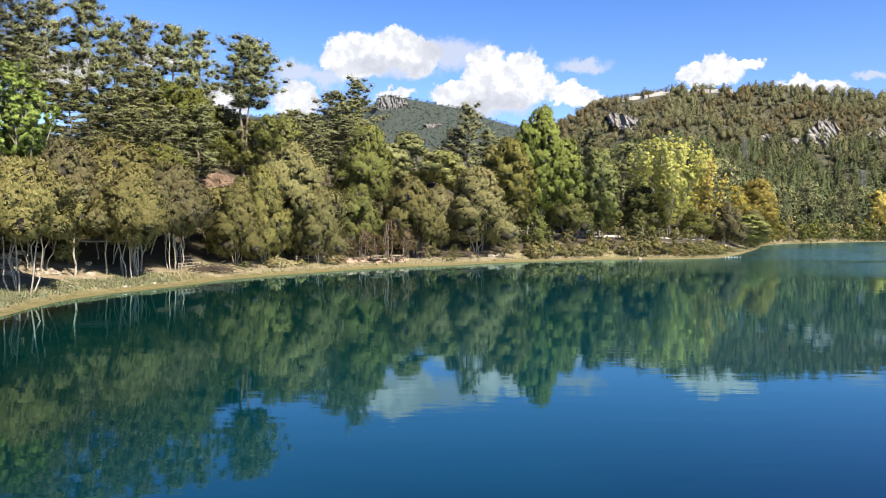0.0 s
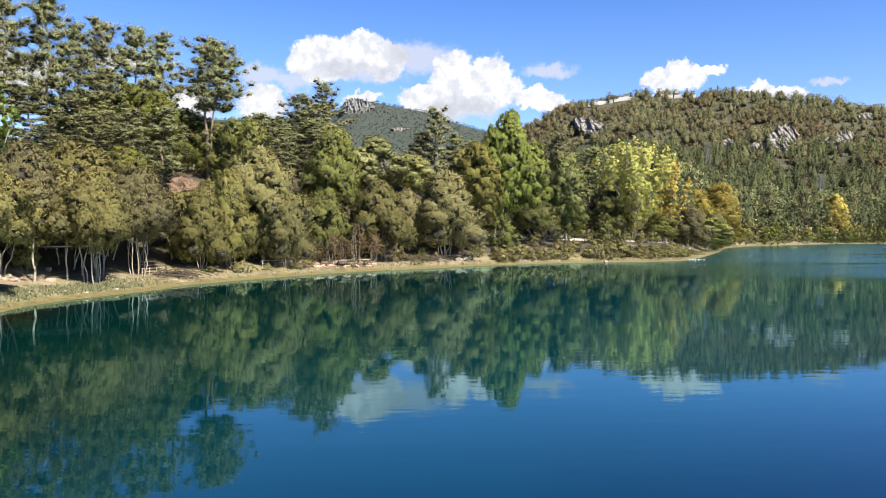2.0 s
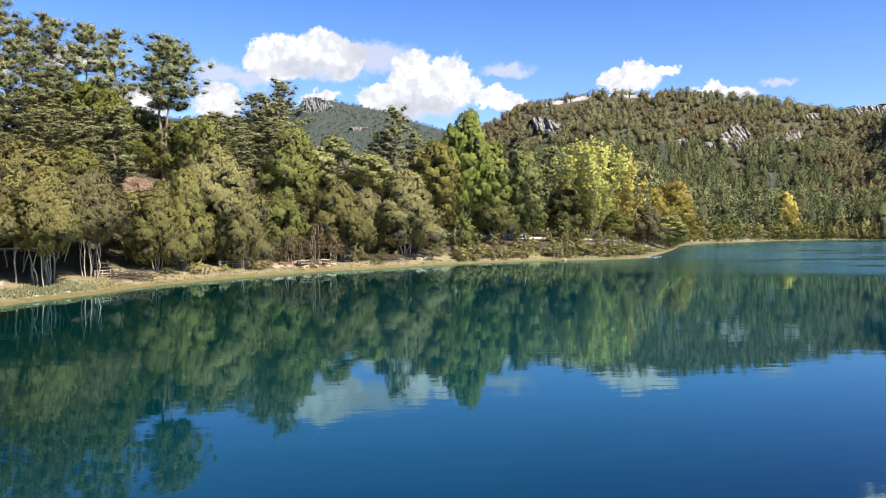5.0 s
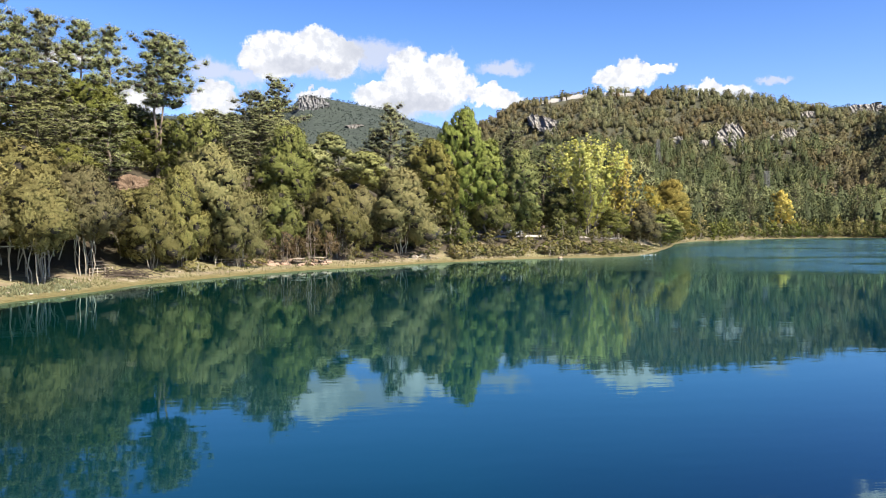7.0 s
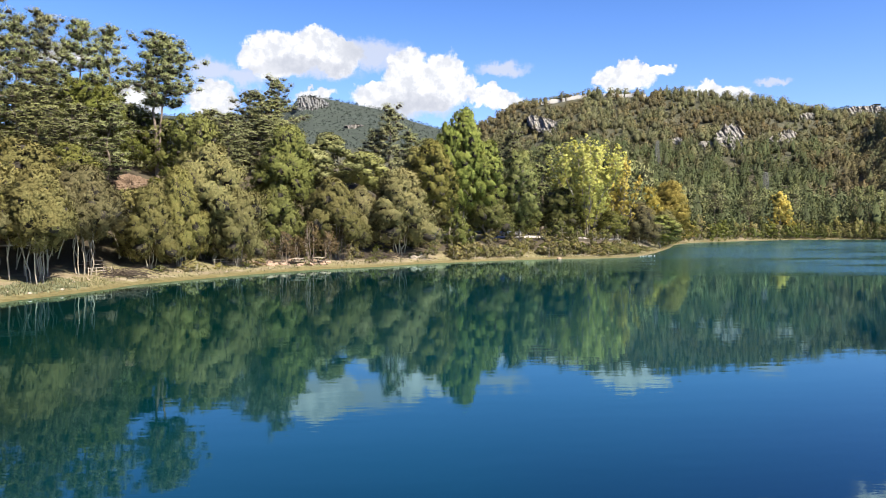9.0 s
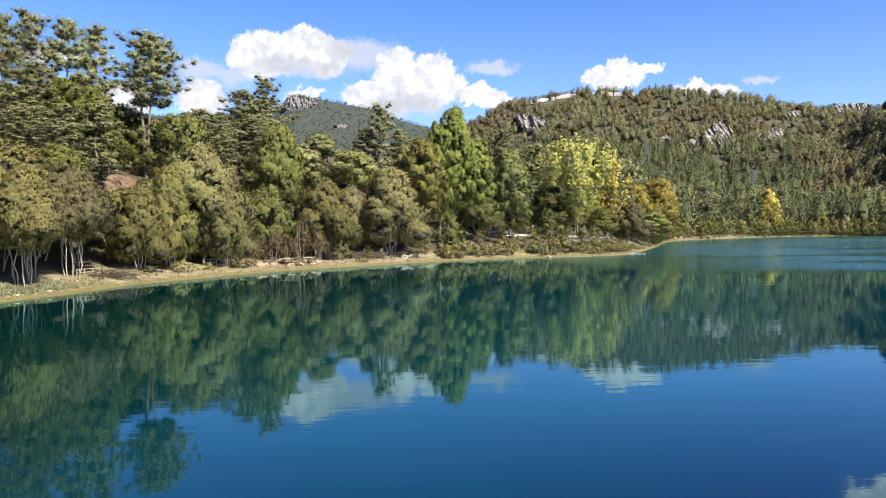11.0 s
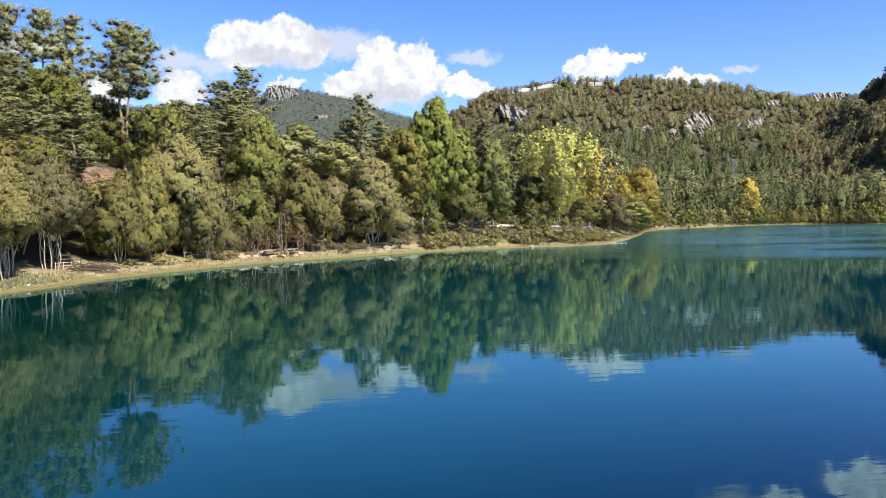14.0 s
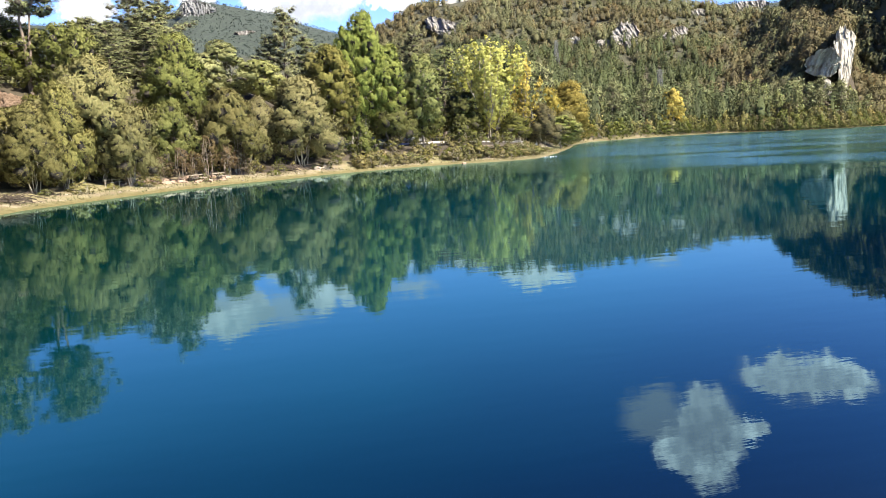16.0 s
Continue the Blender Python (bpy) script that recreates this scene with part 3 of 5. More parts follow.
def plant(template, x, y, high, wide, turn, label="", group="", sink=0.0):
    """Stand a tree at its place; the first use moves the template itself, later ones copy it."""
    z = float(ground_height(x, y)) - sink
    m = pose(x, y, z, 0, 0, turn) @ Matrix.Diagonal((wide / template["w"], wide / template["w"], high / template["h"], 1))
    if template.name in USED:
        ob = copy_thing(template, m)
    else:
        USED.add(template.name)
        ob = template
    ob.matrix_basis = m
    return tagged(ob, label, "", group)


def stone(seed, size, flat=0.7, detail=2, rough=0.35):
    """An angular stone: a broken, noise-cut ball."""
    bm = bmesh.new()
    bmesh.ops.create_icosphere(bm, subdivisions=detail, radius=1.0)
    off = Vector((seed * 7.3, seed * 3.1, seed * 1.7))
    for v in bm.verts:
        k = 1 + rough * noise.noise(v.co * 1.3 + off) + rough * 0.5 * noise.noise(v.co * 3.1 + off)
        cell = noise.cell(v.co * 1.5 + off) * 0.12
        v.co = Vector((v.co.x, v.co.y, v.co.z * flat)) * (k + cell) * size
    return bm


def box(bm, x, y, z, sx, sy, sz, bevel=0.0, turn=0.0):
    """Adds a block with its base centre at (x, y, z)."""
    r = bmesh.ops.create_cube(bm, size=1.0)
    bmesh.ops.scale(bm, vec=(sx, sy, sz), verts=r["verts"])
    if bevel:
        e = list({e for v in r["verts"] for e in v.link_edges})
        r = bmesh.ops.bevel(bm, geom=e, offset=bevel, segments=1, affect="EDGES")
    bmesh.ops.rotate(bm, cent=(0, 0, 0), matrix=Matrix.Rotation(radians(turn), 3, "Z"), verts=r["verts"])
    bmesh.ops.translate(bm, vec=(x, y, z + sz / 2), verts=r["verts"])
    return bm


# ---- ground and water ----
# plan of the lake's edge, anticlockwise from the near west bank
SHORE = [(-23.1, 38.5), (-23.8, 43), (-24.2, 47.8), (-23.4, 52), (-21.8, 56), (-20.3, 60.5), (-19.4, 65.5), (-16.8, 70),
         (-13, 76.5), (-8.5, 83), (-4.2, 88), (1.2, 91.5), (7.2, 98.5), (13, 102.8), (22, 109), (29.5, 112), (36, 113.2),
         (44, 118), (54.5, 136), (69, 164), (84, 196), (101, 223), (123, 241), (158, 268), (193, 281), (213, 273), (248, 281),
         (290, 303), (345, 290), (340, 120), (270, 40), (150, 8), (60, 3.5), (0, 3.5), (-16, 5), (-22, 15), (-23, 28)]


def smooth(a, b, v):
    u = np.clip((v - a) / (b - a), 0, 1)
    return u * u * (3 - 2 * u)


def wobble(x, y, scale, seed=0):
    """Cheap rolling noise, about -1 to 1."""
    rng = np.random.RandomState(seed)
    out, amp = 0 * x, 0.5
    for k in range(4):
        for _ in range(3):
            a, ph = rng.uniform(0, 2 * math.pi), rng.uniform(0, 6.28)
            out = out + amp / 1.7 * np.sin((x * math.cos(a) + y * math.sin(a)) * 6.28 / scale + ph)
        scale, amp = scale * 0.47, amp * 0.55
    return out


def shore_distance(x, y):
    """Metres from the water's edge: positive on land, negative on the lake."""
    x, y = np.asarray(x, float), np.asarray(y, float)
    best, inside = np.full(x.shape, 1e9), np.zeros(x.shape, bool)
    for (ax, ay), (bx, by) in zip(SHORE, SHORE[1:] + SHORE[:1]):
        ux, uy = bx - ax, by - ay
        s = np.clip(((x - ax) * ux + (y - ay) * uy) / (ux * ux + uy * uy), 0, 1)
        best = np.minimum(best, np.hypot(x - ax - s * ux, y - ay - s * uy))
        cross = (ay > y) != (by > y)
        inside ^= cross & (x < ux * (y - ay) / (uy if uy else 1e-9) + ax)
    return np.where(inside, -best, best)


def profile(az, pairs):
    return np.interp(az, [p[0] for p in pairs], [p[1] for p in pairs])


HILL = [(-12, 0.0), (-2, 0.04), (3, 0.08), (7, 0.118), (9.5, 0.142), (11.5, 0.158), (14.5, 0.167), (17.5, 0.174), (21, 0.170), (25, 0.166), (28, 0.156),
        (31, 0.144), (34, 0.130), (37, 0.121), (38.5, 0.116), (40.4, 0.100), (41.3, 0.088), (42.2, 0.03), (55, 0.02)]
MOUNTAIN = [(-22, 0.1), (-16.3, 0.143), (-15.5, 0.135), (-12, 0.135), (-6.5, 0.146), (-5.5, 0.154), (-4.95, 0.166), (-4.1, 0.168), (-2.9, 0.165),
            (0.6, 0.154), (3.2, 0.144), (5.8, 0.131), (12, 0.11), (25, 0.12), (31.5, 0.140), (34.3, 0.142), (36.4, 0.138), (42, 0.14), (60, 0.08)]
BLUFF = [(37.6, 0.0), (38.3, 0.045), (38.9, 0.068), (39.6, 0.078), (40.3, 0.088), (40.9, 0.094), (41.3, 0.088), (41.6, 0.04), (41.9, 0.0)]
SPUR = [(35.8, 0.0), (36.6, 0.11), (37.4, 0.132), (38.6, 0.152), (40, 0.166), (42, 0.182), (45, 0.19), (70, 0.19)]


def ground_height(x, y):
    x, y = np.asarray(x, float), np.asarray(y, float)
    d = shore_distance(x, y)
    far, az = np.hypot(x, y), np.degrees(np.arctan2(x, y))
    land = np.maximum(d, 0)
    z = 0.55 * (1 - np.exp(-land / 2.2)) + 0.06 * np.minimum(land, 30)
    west = 1 - smooth(-8, 15, x - 0.05 * (y - 90))
    near = 1 - smooth(6, 30, y)
    z = z + west * (1 - near) * 11.0 * smooth(5, 34, land) + near * 2.6 * smooth(0, 3.5, land)
    z = z + 1.6 * (smooth(2.5, 8, land) * (1 - west) * (1 - near))
    z = z + 0.12 * wobble(x, y, 6, 3) * smooth(0.5, 4, land) + 0.5 * wobble(x, y, 31, 4) * smooth(8, 40, land)
    # the wooded hill beyond the bay
    top = 760 - 220 * smooth(34.5, 39, az)
    ridge = top * profile(az, HILL)
    up = np.clip((far - 330) / (top - 330), 0, 1) ** 1.6
    hill = ridge * up * (1 - 0.35 * smooth(780, 1300, far))
    hill = hill + 8 * wobble(x, y, 140, 7) * smooth(380, 520, far) * (1 - smooth(650, 740, far)) * smooth(-2, 9, az)
    # the mountain behind
    crest = 1900 * profile(az, MOUNTAIN)
    mount = crest * np.clip((far - 1000) / 900, 0, 1) ** 1.2 * (1 - 0.5 * smooth(1950, 3200, far))
    mount = mount + 9 * wobble(x, y, 260, 9) * smooth(1150, 1400, far) * (1 - smooth(1700, 1880, far))
    # steep shaded spur east of the cliff, its face turned to the west
    foot = 660 - 8 * (az - 37)
    spur = (foot + 90) * profile(az, SPUR) * np.clip((far - foot) / 90, 0, 1) ** 1.1
    # the wooded shoulder that ends in the cliff
    edge = 419 + 14 * smooth(40.3, 40.9, az)
    bluff = (5 + far * profile(az, BLUFF)) * smooth(edge, edge + 13, far) * (1 - smooth(560, 640, far)) * smooth(37.6, 38.4, az)
    hill = np.maximum(hill, bluff) * smooth(4, 40, land)
    ahead = ((np.abs(az) < 75) & (far > 200)).astype(float)
    z = z + np.maximum(np.maximum(hill, mount), spur) * ahead
    bed = -0.18 * np.minimum(-d, 25)
    return np.where(d > 0, z, bed)


def ground_mesh():
    az = np.radians(np.concatenate([np.arange(-180, -40, 2.5), np.arange(-40, 56, 0.5), np.arange(56, 180, 2.5)]))
    rad = np.concatenate([[0.001], np.geomspace(1.5, 4800, 330)])
    A, R = np.meshgrid(az, rad, indexing="ij")
    x, y = (R * np.sin(A)).ravel() + 0.4, (R * np.cos(A)).ravel() - 0.9
    z = ground_height(x, y)
    na, nr = len(az), len(rad)
    i, j = np.meshgrid(np.arange(na), np.arange(nr - 1), indexing="ij")
    k = (i + 1) % na
    f = np.stack([i * nr + j, i * nr + j + 1, k * nr + j + 1, k * nr + j], -1).reshape(-1, 4)
    return mesh_from("ground", np.stack([x, y, z], 1), f, GROUND, True)


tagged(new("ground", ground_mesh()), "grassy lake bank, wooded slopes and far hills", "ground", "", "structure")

gx, gy = np.meshgrid(np.arange(-40, 352, 2.0), np.arange(0, 322, 2.0), indexing="ij")
wd = shore_distance(gx.ravel(), gy.ravel())
wi, wj = np.meshgrid(np.arange(gx.shape[0] - 1), np.arange(gx.shape[1] - 1), indexing="ij")
wk = gx.shape[1]
wf = np.stack([wi * wk + wj, (wi + 1) * wk + wj, (wi + 1) * wk + wj + 1, wi * wk + wj + 1], -1).reshape(-1, 4)
keep = (wd[wf] < 2.5).any(1)
wm = mesh_from("water", np.stack([gx.ravel(), gy.ravel(), 0 * wd], 1), wf[keep], WATER, True)
west_off = np.full(gx.size, 1e9)
for (ax, ay), (bx, by) in zip(SHORE[0:19], SHORE[1:20]):
    k = np.clip(((gx.ravel() - ax) * (bx - ax) + (gy.ravel() - ay) * (by - ay)) / ((bx - ax) ** 2 + (by - ay) ** 2), 0, 1)
    west_off = np.minimum(west_off, np.hypot(gx.ravel() - ax - k * (bx - ax), gy.ravel() - ay - k * (by - ay)))
off = wm.attributes.new("offshore", "FLOAT", "POINT")
off.data.foreach_set("value", west_off.astype(np.float32))
sh = wm.attributes.new("shallow", "FLOAT", "POINT")
point = np.exp(-(((gx.ravel() - 60) / 14) ** 2 + ((gy.ravel() - 140) / 16) ** 2))
sh.data.foreach_set("value", (np.exp(np.minimum(wd, 0) / 2.2) * 0.9 + 0.35 * point * np.exp(np.minimum(wd, 0) / 9)).astype(np.float32))
tagged(new("water", wm), "calm deep blue-green lake mirroring trees and sky", "lake", "", "structure")

# ---- the wood along the west bank ----
willows = [broadleaf(11 + k, "willow_tree", WILLOW, BARK, 9.0, 8.0, stems=6, clear=(0.42, 0.2, 0.40, 0.14)[k], lobes=30, size=0.215, clumps=72, leaves=22, inner=0.62, shape=0.42, label="olive-grey multi-stemmed willow on the lake bank") for k in range(4)]
backwood = broadleaf(39, "willow_tree", WILLOW, BARK, 9.0, 8.0, stems=4, clear=0.36, lobes=18, size=0.30, clumps=36, leaves=16, inner=0.40, label="olive-green willow standing back from the bank")
underwood = broadleaf(38, "oak_bush", OAK, BARK, 5.0, 6.0, stems=3, clear=0.0, lobes=14, size=0.30, clumps=28, leaves=13, inner=0.34, label="dense dark green oak scrub under the trees", category="bush")
oaks = [broadleaf(31 + k, "oak_tree", OAK, BARK, 9.0, 8.0, stems=3, clear=0.16, lobes=26, size=0.22, clumps=64, leaves=22, inner=0.62, label="dark green bushy oak on the wooded bank") for k in range(3)]
slope_oak = broadleaf(37, "oak_tree", OAK, BARK, 11.0, 8.0, stems=2, clear=0.05, lobes=20, size=0.30, clumps=36, leaves=16, inner=0.4, label="dark green oak on the slope below the pines")
pines = [pine(41 + k, "pine_tree", fork=(k == 1), clear=(0.28, 0.50, 0.22, 0.08)[k], levels=(15, 10, 14, 14)[k], label="tall dark green pine with a bare pale trunk") for k in range(4)]
brights = [broadleaf(51 + k, "poplar_tree", BRIGHT, BARK, 12.0, 7.5, stems=2, clear=0.18, lobes=26, size=0.28, clumps=48, leaves=20, peak=0.7, inner=0.4, label="fresh green leafy poplar among pines") for k in range(2)]
planes = [broadleaf(61 + k, "plane_tree", PLANE, BARK, 17.0, 8.0, clear=0.19, lobes=34, size=0.30, clumps=52, leaves=20, peak=0.8, inner=0.5, label="green plane tree with yellowing crown") for k in range(2)]
russets = [broadleaf(66, "plane_tree", RUSSET, BARK, 16.0, 8.0, clear=0.19, lobes=34, size=0.30, clumps=52, leaves=20, peak=0.7, inner=0.4, label="plane tree with russet autumn leaves")]
golds = [brush_poplar(71, "poplar_tree", GOLD, BARK, 19.0, 15.0, label="broad poplar of many pale stems with greenish-yellow leaves"),
         broadleaf(72, "poplar_tree", AMBER, BARK, 14.0, 10.0, stems=3, clear=0.12, lobes=34, size=0.30, clumps=52, leaves=20, label="poplar with amber autumn leaves"),
         brush_poplar(73, "poplar_tree", YELLOW, BARK, 15.0, 8.0, 7, label="yellow poplar beside the broad one")]

slim = [broadleaf(75 + k, "willow_tree", WILLOW, BARK, 7.0, 4.5, stems=1, clear=0.42, lobes=12, size=0.205, clumps=44, leaves=20, label="slim young willow with a straight pale stem") for k in range(2)]
# x, y, height, width
SLIM = [(-27.8, 56.1, 7.5, 4.4), (-26.6, 58.8, 6.8, 3.8), (-26.8, 61.9, 6.6, 3.6), (-26.2, 62.4, 6.8, 3.8), (-26.0, 62.9, 6.5, 3.6), (-25.9, 63.7, 6.9, 4.2)]
WILLOWS = [(-26.6, 47, 8.3, 7.4), (-30.7, 60.7, 9.7, 8.3), (-24.7, 59, 8.6, 7.3), (-24.2, 66.8, 9.4, 7.2), (-30.9, 70.5, 9.5, 12.0),
           (-20.6, 74.2, 7.8, 6.5), (-17.3, 84.2, 12.7, 11.2), (-18.7, 77.8, 9.9, 6.1), (-13.7, 81.9, 8.1, 6.3), (-4.0, 94.9, 10.1, 8.7),
           (4.7, 103.5, 11.4, 12.3), (-0.8, 103, 8.6, 6.3), (54.5, 143.5, 9, 8.8)]
OAKS = [(-10.7, 103.5, 13.2, 11), (-10.8, 91.4, 8.7, 7.7), (-29.6, 78.6, 8.5, 9), (-22.6, 84.5, 7.0, 5.0), (37.1, 141.2, 9.5, 10),
        (47.4, 139.5, 5.5, 7.8), (19.8, 118.3, 8.3, 8.9), (25.8, 123.3, 9.4, 7.7), (-35, 70, 7, 8)]
UNDERWOOD = [
             (-38.5, 63.5, 5.0, 7), (-36.0, 70, 5, 7), (-32.5, 77, 5, 7), (-40.0, 57, 5.5, 7), (-16, 93, 6, 7), (-3, 104, 5.5, 7), (-22.5, 79, 5, 6),
             (13.5, 110.5, 5, 6), (-37, 66, 6, 8), (-31, 74, 6, 8), (-19.5, 86, 5, 6), (-8, 96, 5, 6), (8, 108, 4, 6), (32, 122, 4, 6), (29, 133, 5, 7), (55, 150, 4, 6)]
BRIGHTS = [(-5.5, 119.9, 9.5, 11), (0, 125, 8, 8.6), (-26.2, 125.3, 10.5, 8.2), (-8.4, 115.7, 8, 7.1)]
PINES = [(-47.9, 82.1, 17.8, 8.7), (-45.5, 85.7, 17.8, 6.7), (-40.7, 85.8, 18.3, 7.3), (-41.1, 93.4, 16.7, 6.2), (-39.2, 97.4, 17.8, 7.2),
         (-34.9, 96.9, 17.8, 7.1), (-32.6, 99.8, 17.2, 6.4), (-27.2, 101.4, 18.6, 8.6), (-44, 78.5, 12.7, 7.6), (-37, 93, 12, 6.5)]
LOW_PINES = [(-15.4, 122.5, 12.0, 7.5), (-13.9, 125.6, 15.8, 7.8), (-17.2, 124.0, 13.4, 7.2), (-19.2, 126.5, 13.6, 8), (4.7, 147.9, 19, 8.5), (-41, 82.4, 8.6, 7), (-38.1, 90.3, 9, 6.7), (-33.8, 89.8, 8.6, 6.6), (-30.8, 93, 9.7, 6.7), (-22.5, 123, 9, 7.6),
             (-16.5, 116.8, 8.5, 9), (8.7, 134.7, 15, 8.2), (1.7, 150, 13, 9.2), (41.9, 175.1, 20, 11), (30.4, 157.1, 21, 9.8),
             (-36, 86, 7.5, 6.5), (-31.5, 100, 8, 6), (-20, 112, 9, 7), (-24, 116, 9, 7)]
PLANES = [(15.5, 117, 21.3, 8.1), (13.1, 116, 19.1, 6.2), (19.2, 118.4, 16.3, 7.6), (25.3, 121, 15.2, 6.8)]
RUSSETS = [(10.1, 112.5, 15.8, 8.5), (8.0, 116, 14.5, 7)]
spin = random.Random(5)
for k, (x, y, h, w) in enumerate(WILLOWS):
    plant(willows[(0, 1, 2, 0, 1, 3, 1, 3, 3, 1, 3, 1, 3)[k]], x, y, h, w, spin.uniform(0, 360), group="willows along the bank")
for k, (x, y, h, w) in enumerate(SLIM):
    plant(slim[k % 2], x, y, h, w, spin.uniform(0, 360), group="willows along the bank")
# dense dark oaks filling the slope below the pines
SLOPE_OAKS = [(-41.1, 104.2, 9.5, 8.0), (-37.4, 99.2, 10.0, 8.0), (-37.3, 103.5, 9.5, 8.0), (-36.9, 107.9, 9.5, 8.0), (-34.6, 106.5, 10.0, 8.0), (-34.3, 110.8, 9.0, 8.0), (-31.6, 107.5, 8.9, 7.0), (-29.1, 104.0, 8.0, 7.0), (-26.2, 102.7, 8.1, 7.0), (-23.3, 101.4, 10.3, 8.0), (-20.6, 98.9, 11.9, 7.0), (-34.5, 93.9, 11.3, 8.0), (-32.5, 96.7, 11.0, 8.0), (-42.0, 99.5, 9.5, 9.0), (-43.5, 96.7, 9.0, 9.0)]
for k, (x, y, h, w) in enumerate(SLOPE_OAKS):
    plant(slope_oak, x, y, h, w, spin.uniform(0, 360), group="oaks on the slope")
for k, (x, y, h, w) in enumerate(OAKS):
    plant(oaks[k % 3], x, y, h, w, spin.uniform(0, 360), group="oaks on the bank")
for x, y, h, w in ((-32.5, 52, 8, 8), (-30.5, 56, 7.5, 8), (-28.8, 63.6, 8, 8), (-28.2, 70.5, 8, 8), (-36, 56, 8.5, 9), (-34.5, 48.5, 8, 8), (-21.5, 81, 8, 7), (-31.5, 45, 7.5, 8), (-27.5, 66.5, 7, 7), (-25.8, 71.5, 7, 7), (-33, 58.5, 7.5, 8), (-31.5, 66.5, 7.5, 8), (-23.6, 76.5, 7, 7)):
    plant(backwood, x, y, h, w, spin.uniform(0, 360), group="willows along the bank")
for x, y, h, w in UNDERWOOD:
    plant(underwood, x, y, h, w, spin.uniform(0, 360), group="scrub under the trees")
for k, (x, y, h, w) in enumerate(BRIGHTS):
    plant(brights[k % 2], x, y, h, w, spin.uniform(0, 360), group="green poplars")
for k, (x, y, h, w) in enumerate(PINES):
    plant(pines[1 if k == 7 else (0, 2)[k % 2]], x, y, h, w if k == 7 else 1.05 * w, 20 if k == 7 else spin.uniform(0, 360), group="tall pines on the slope")
for k, (x, y, h, w) in enumerate(LOW_PINES):
    plant(pines[3], x, y, h, w, spin.uniform(0, 360), "young dark green pine on the slope", "young pines")
for k, (x, y, h, w) in enumerate(PLANES):
    plant(planes[k % 2], x, y, h, w, spin.uniform(0, 360), group="plane trees by the road")
for k, (x, y, h, w) in enumerate(RUSSETS):
    plant(russets[0], x, y, h, w, spin.uniform(0, 360), group="plane trees by the road")
plant(brights[1], -29.7, 58.6, 2.0, 2.2, 40, "small bright green bush under the willows")
fresh = brush_poplar(74, "poplar_tree", FRESH, BARK, 13.0, 7.5, 11, "fresh green poplar with upright pale stems", 0.30, 6, 16)
plant(fresh, -36.8, 64.2, 13.2, 8.0, 15)
plant(golds[0], 42.8, 141.8, 20.0, 19.5, 40)
plant(golds[2], 50.2, 143.2, 16.8, 10.0, 10)
plant(golds[1], 77.0, 184.0, 16.4, 15.0, 200)
plant(golds[1], 69.5, 178.5, 13.0, 10.0, 300)
plant(willows[3], 71.5, 172.0, 8.5, 9.0, 30, "olive willow overhanging the water at the point")
plant(planes[1], 64.5, 158.0, 7.5, 8.5, 100, "low yellow-green willow on the point")
lemon = broadleaf(77, "poplar_tree", YELLOW, BARK, 12.0, 8.0, clear=0.2, lobes=24, size=0.45, clumps=18, leaves=24, label="small bright yellow tree on the far shore")
plant(lemon, 160.5, 275.0, 17.0, 11.5, 300)

# ---- woods on the far shore, the hill and the mountain ----


def toned(me, tone):
    me.attributes.new("tone", "FLOAT", "POINT").data.foreach_set("value", tone.astype(np.float32))
    return me


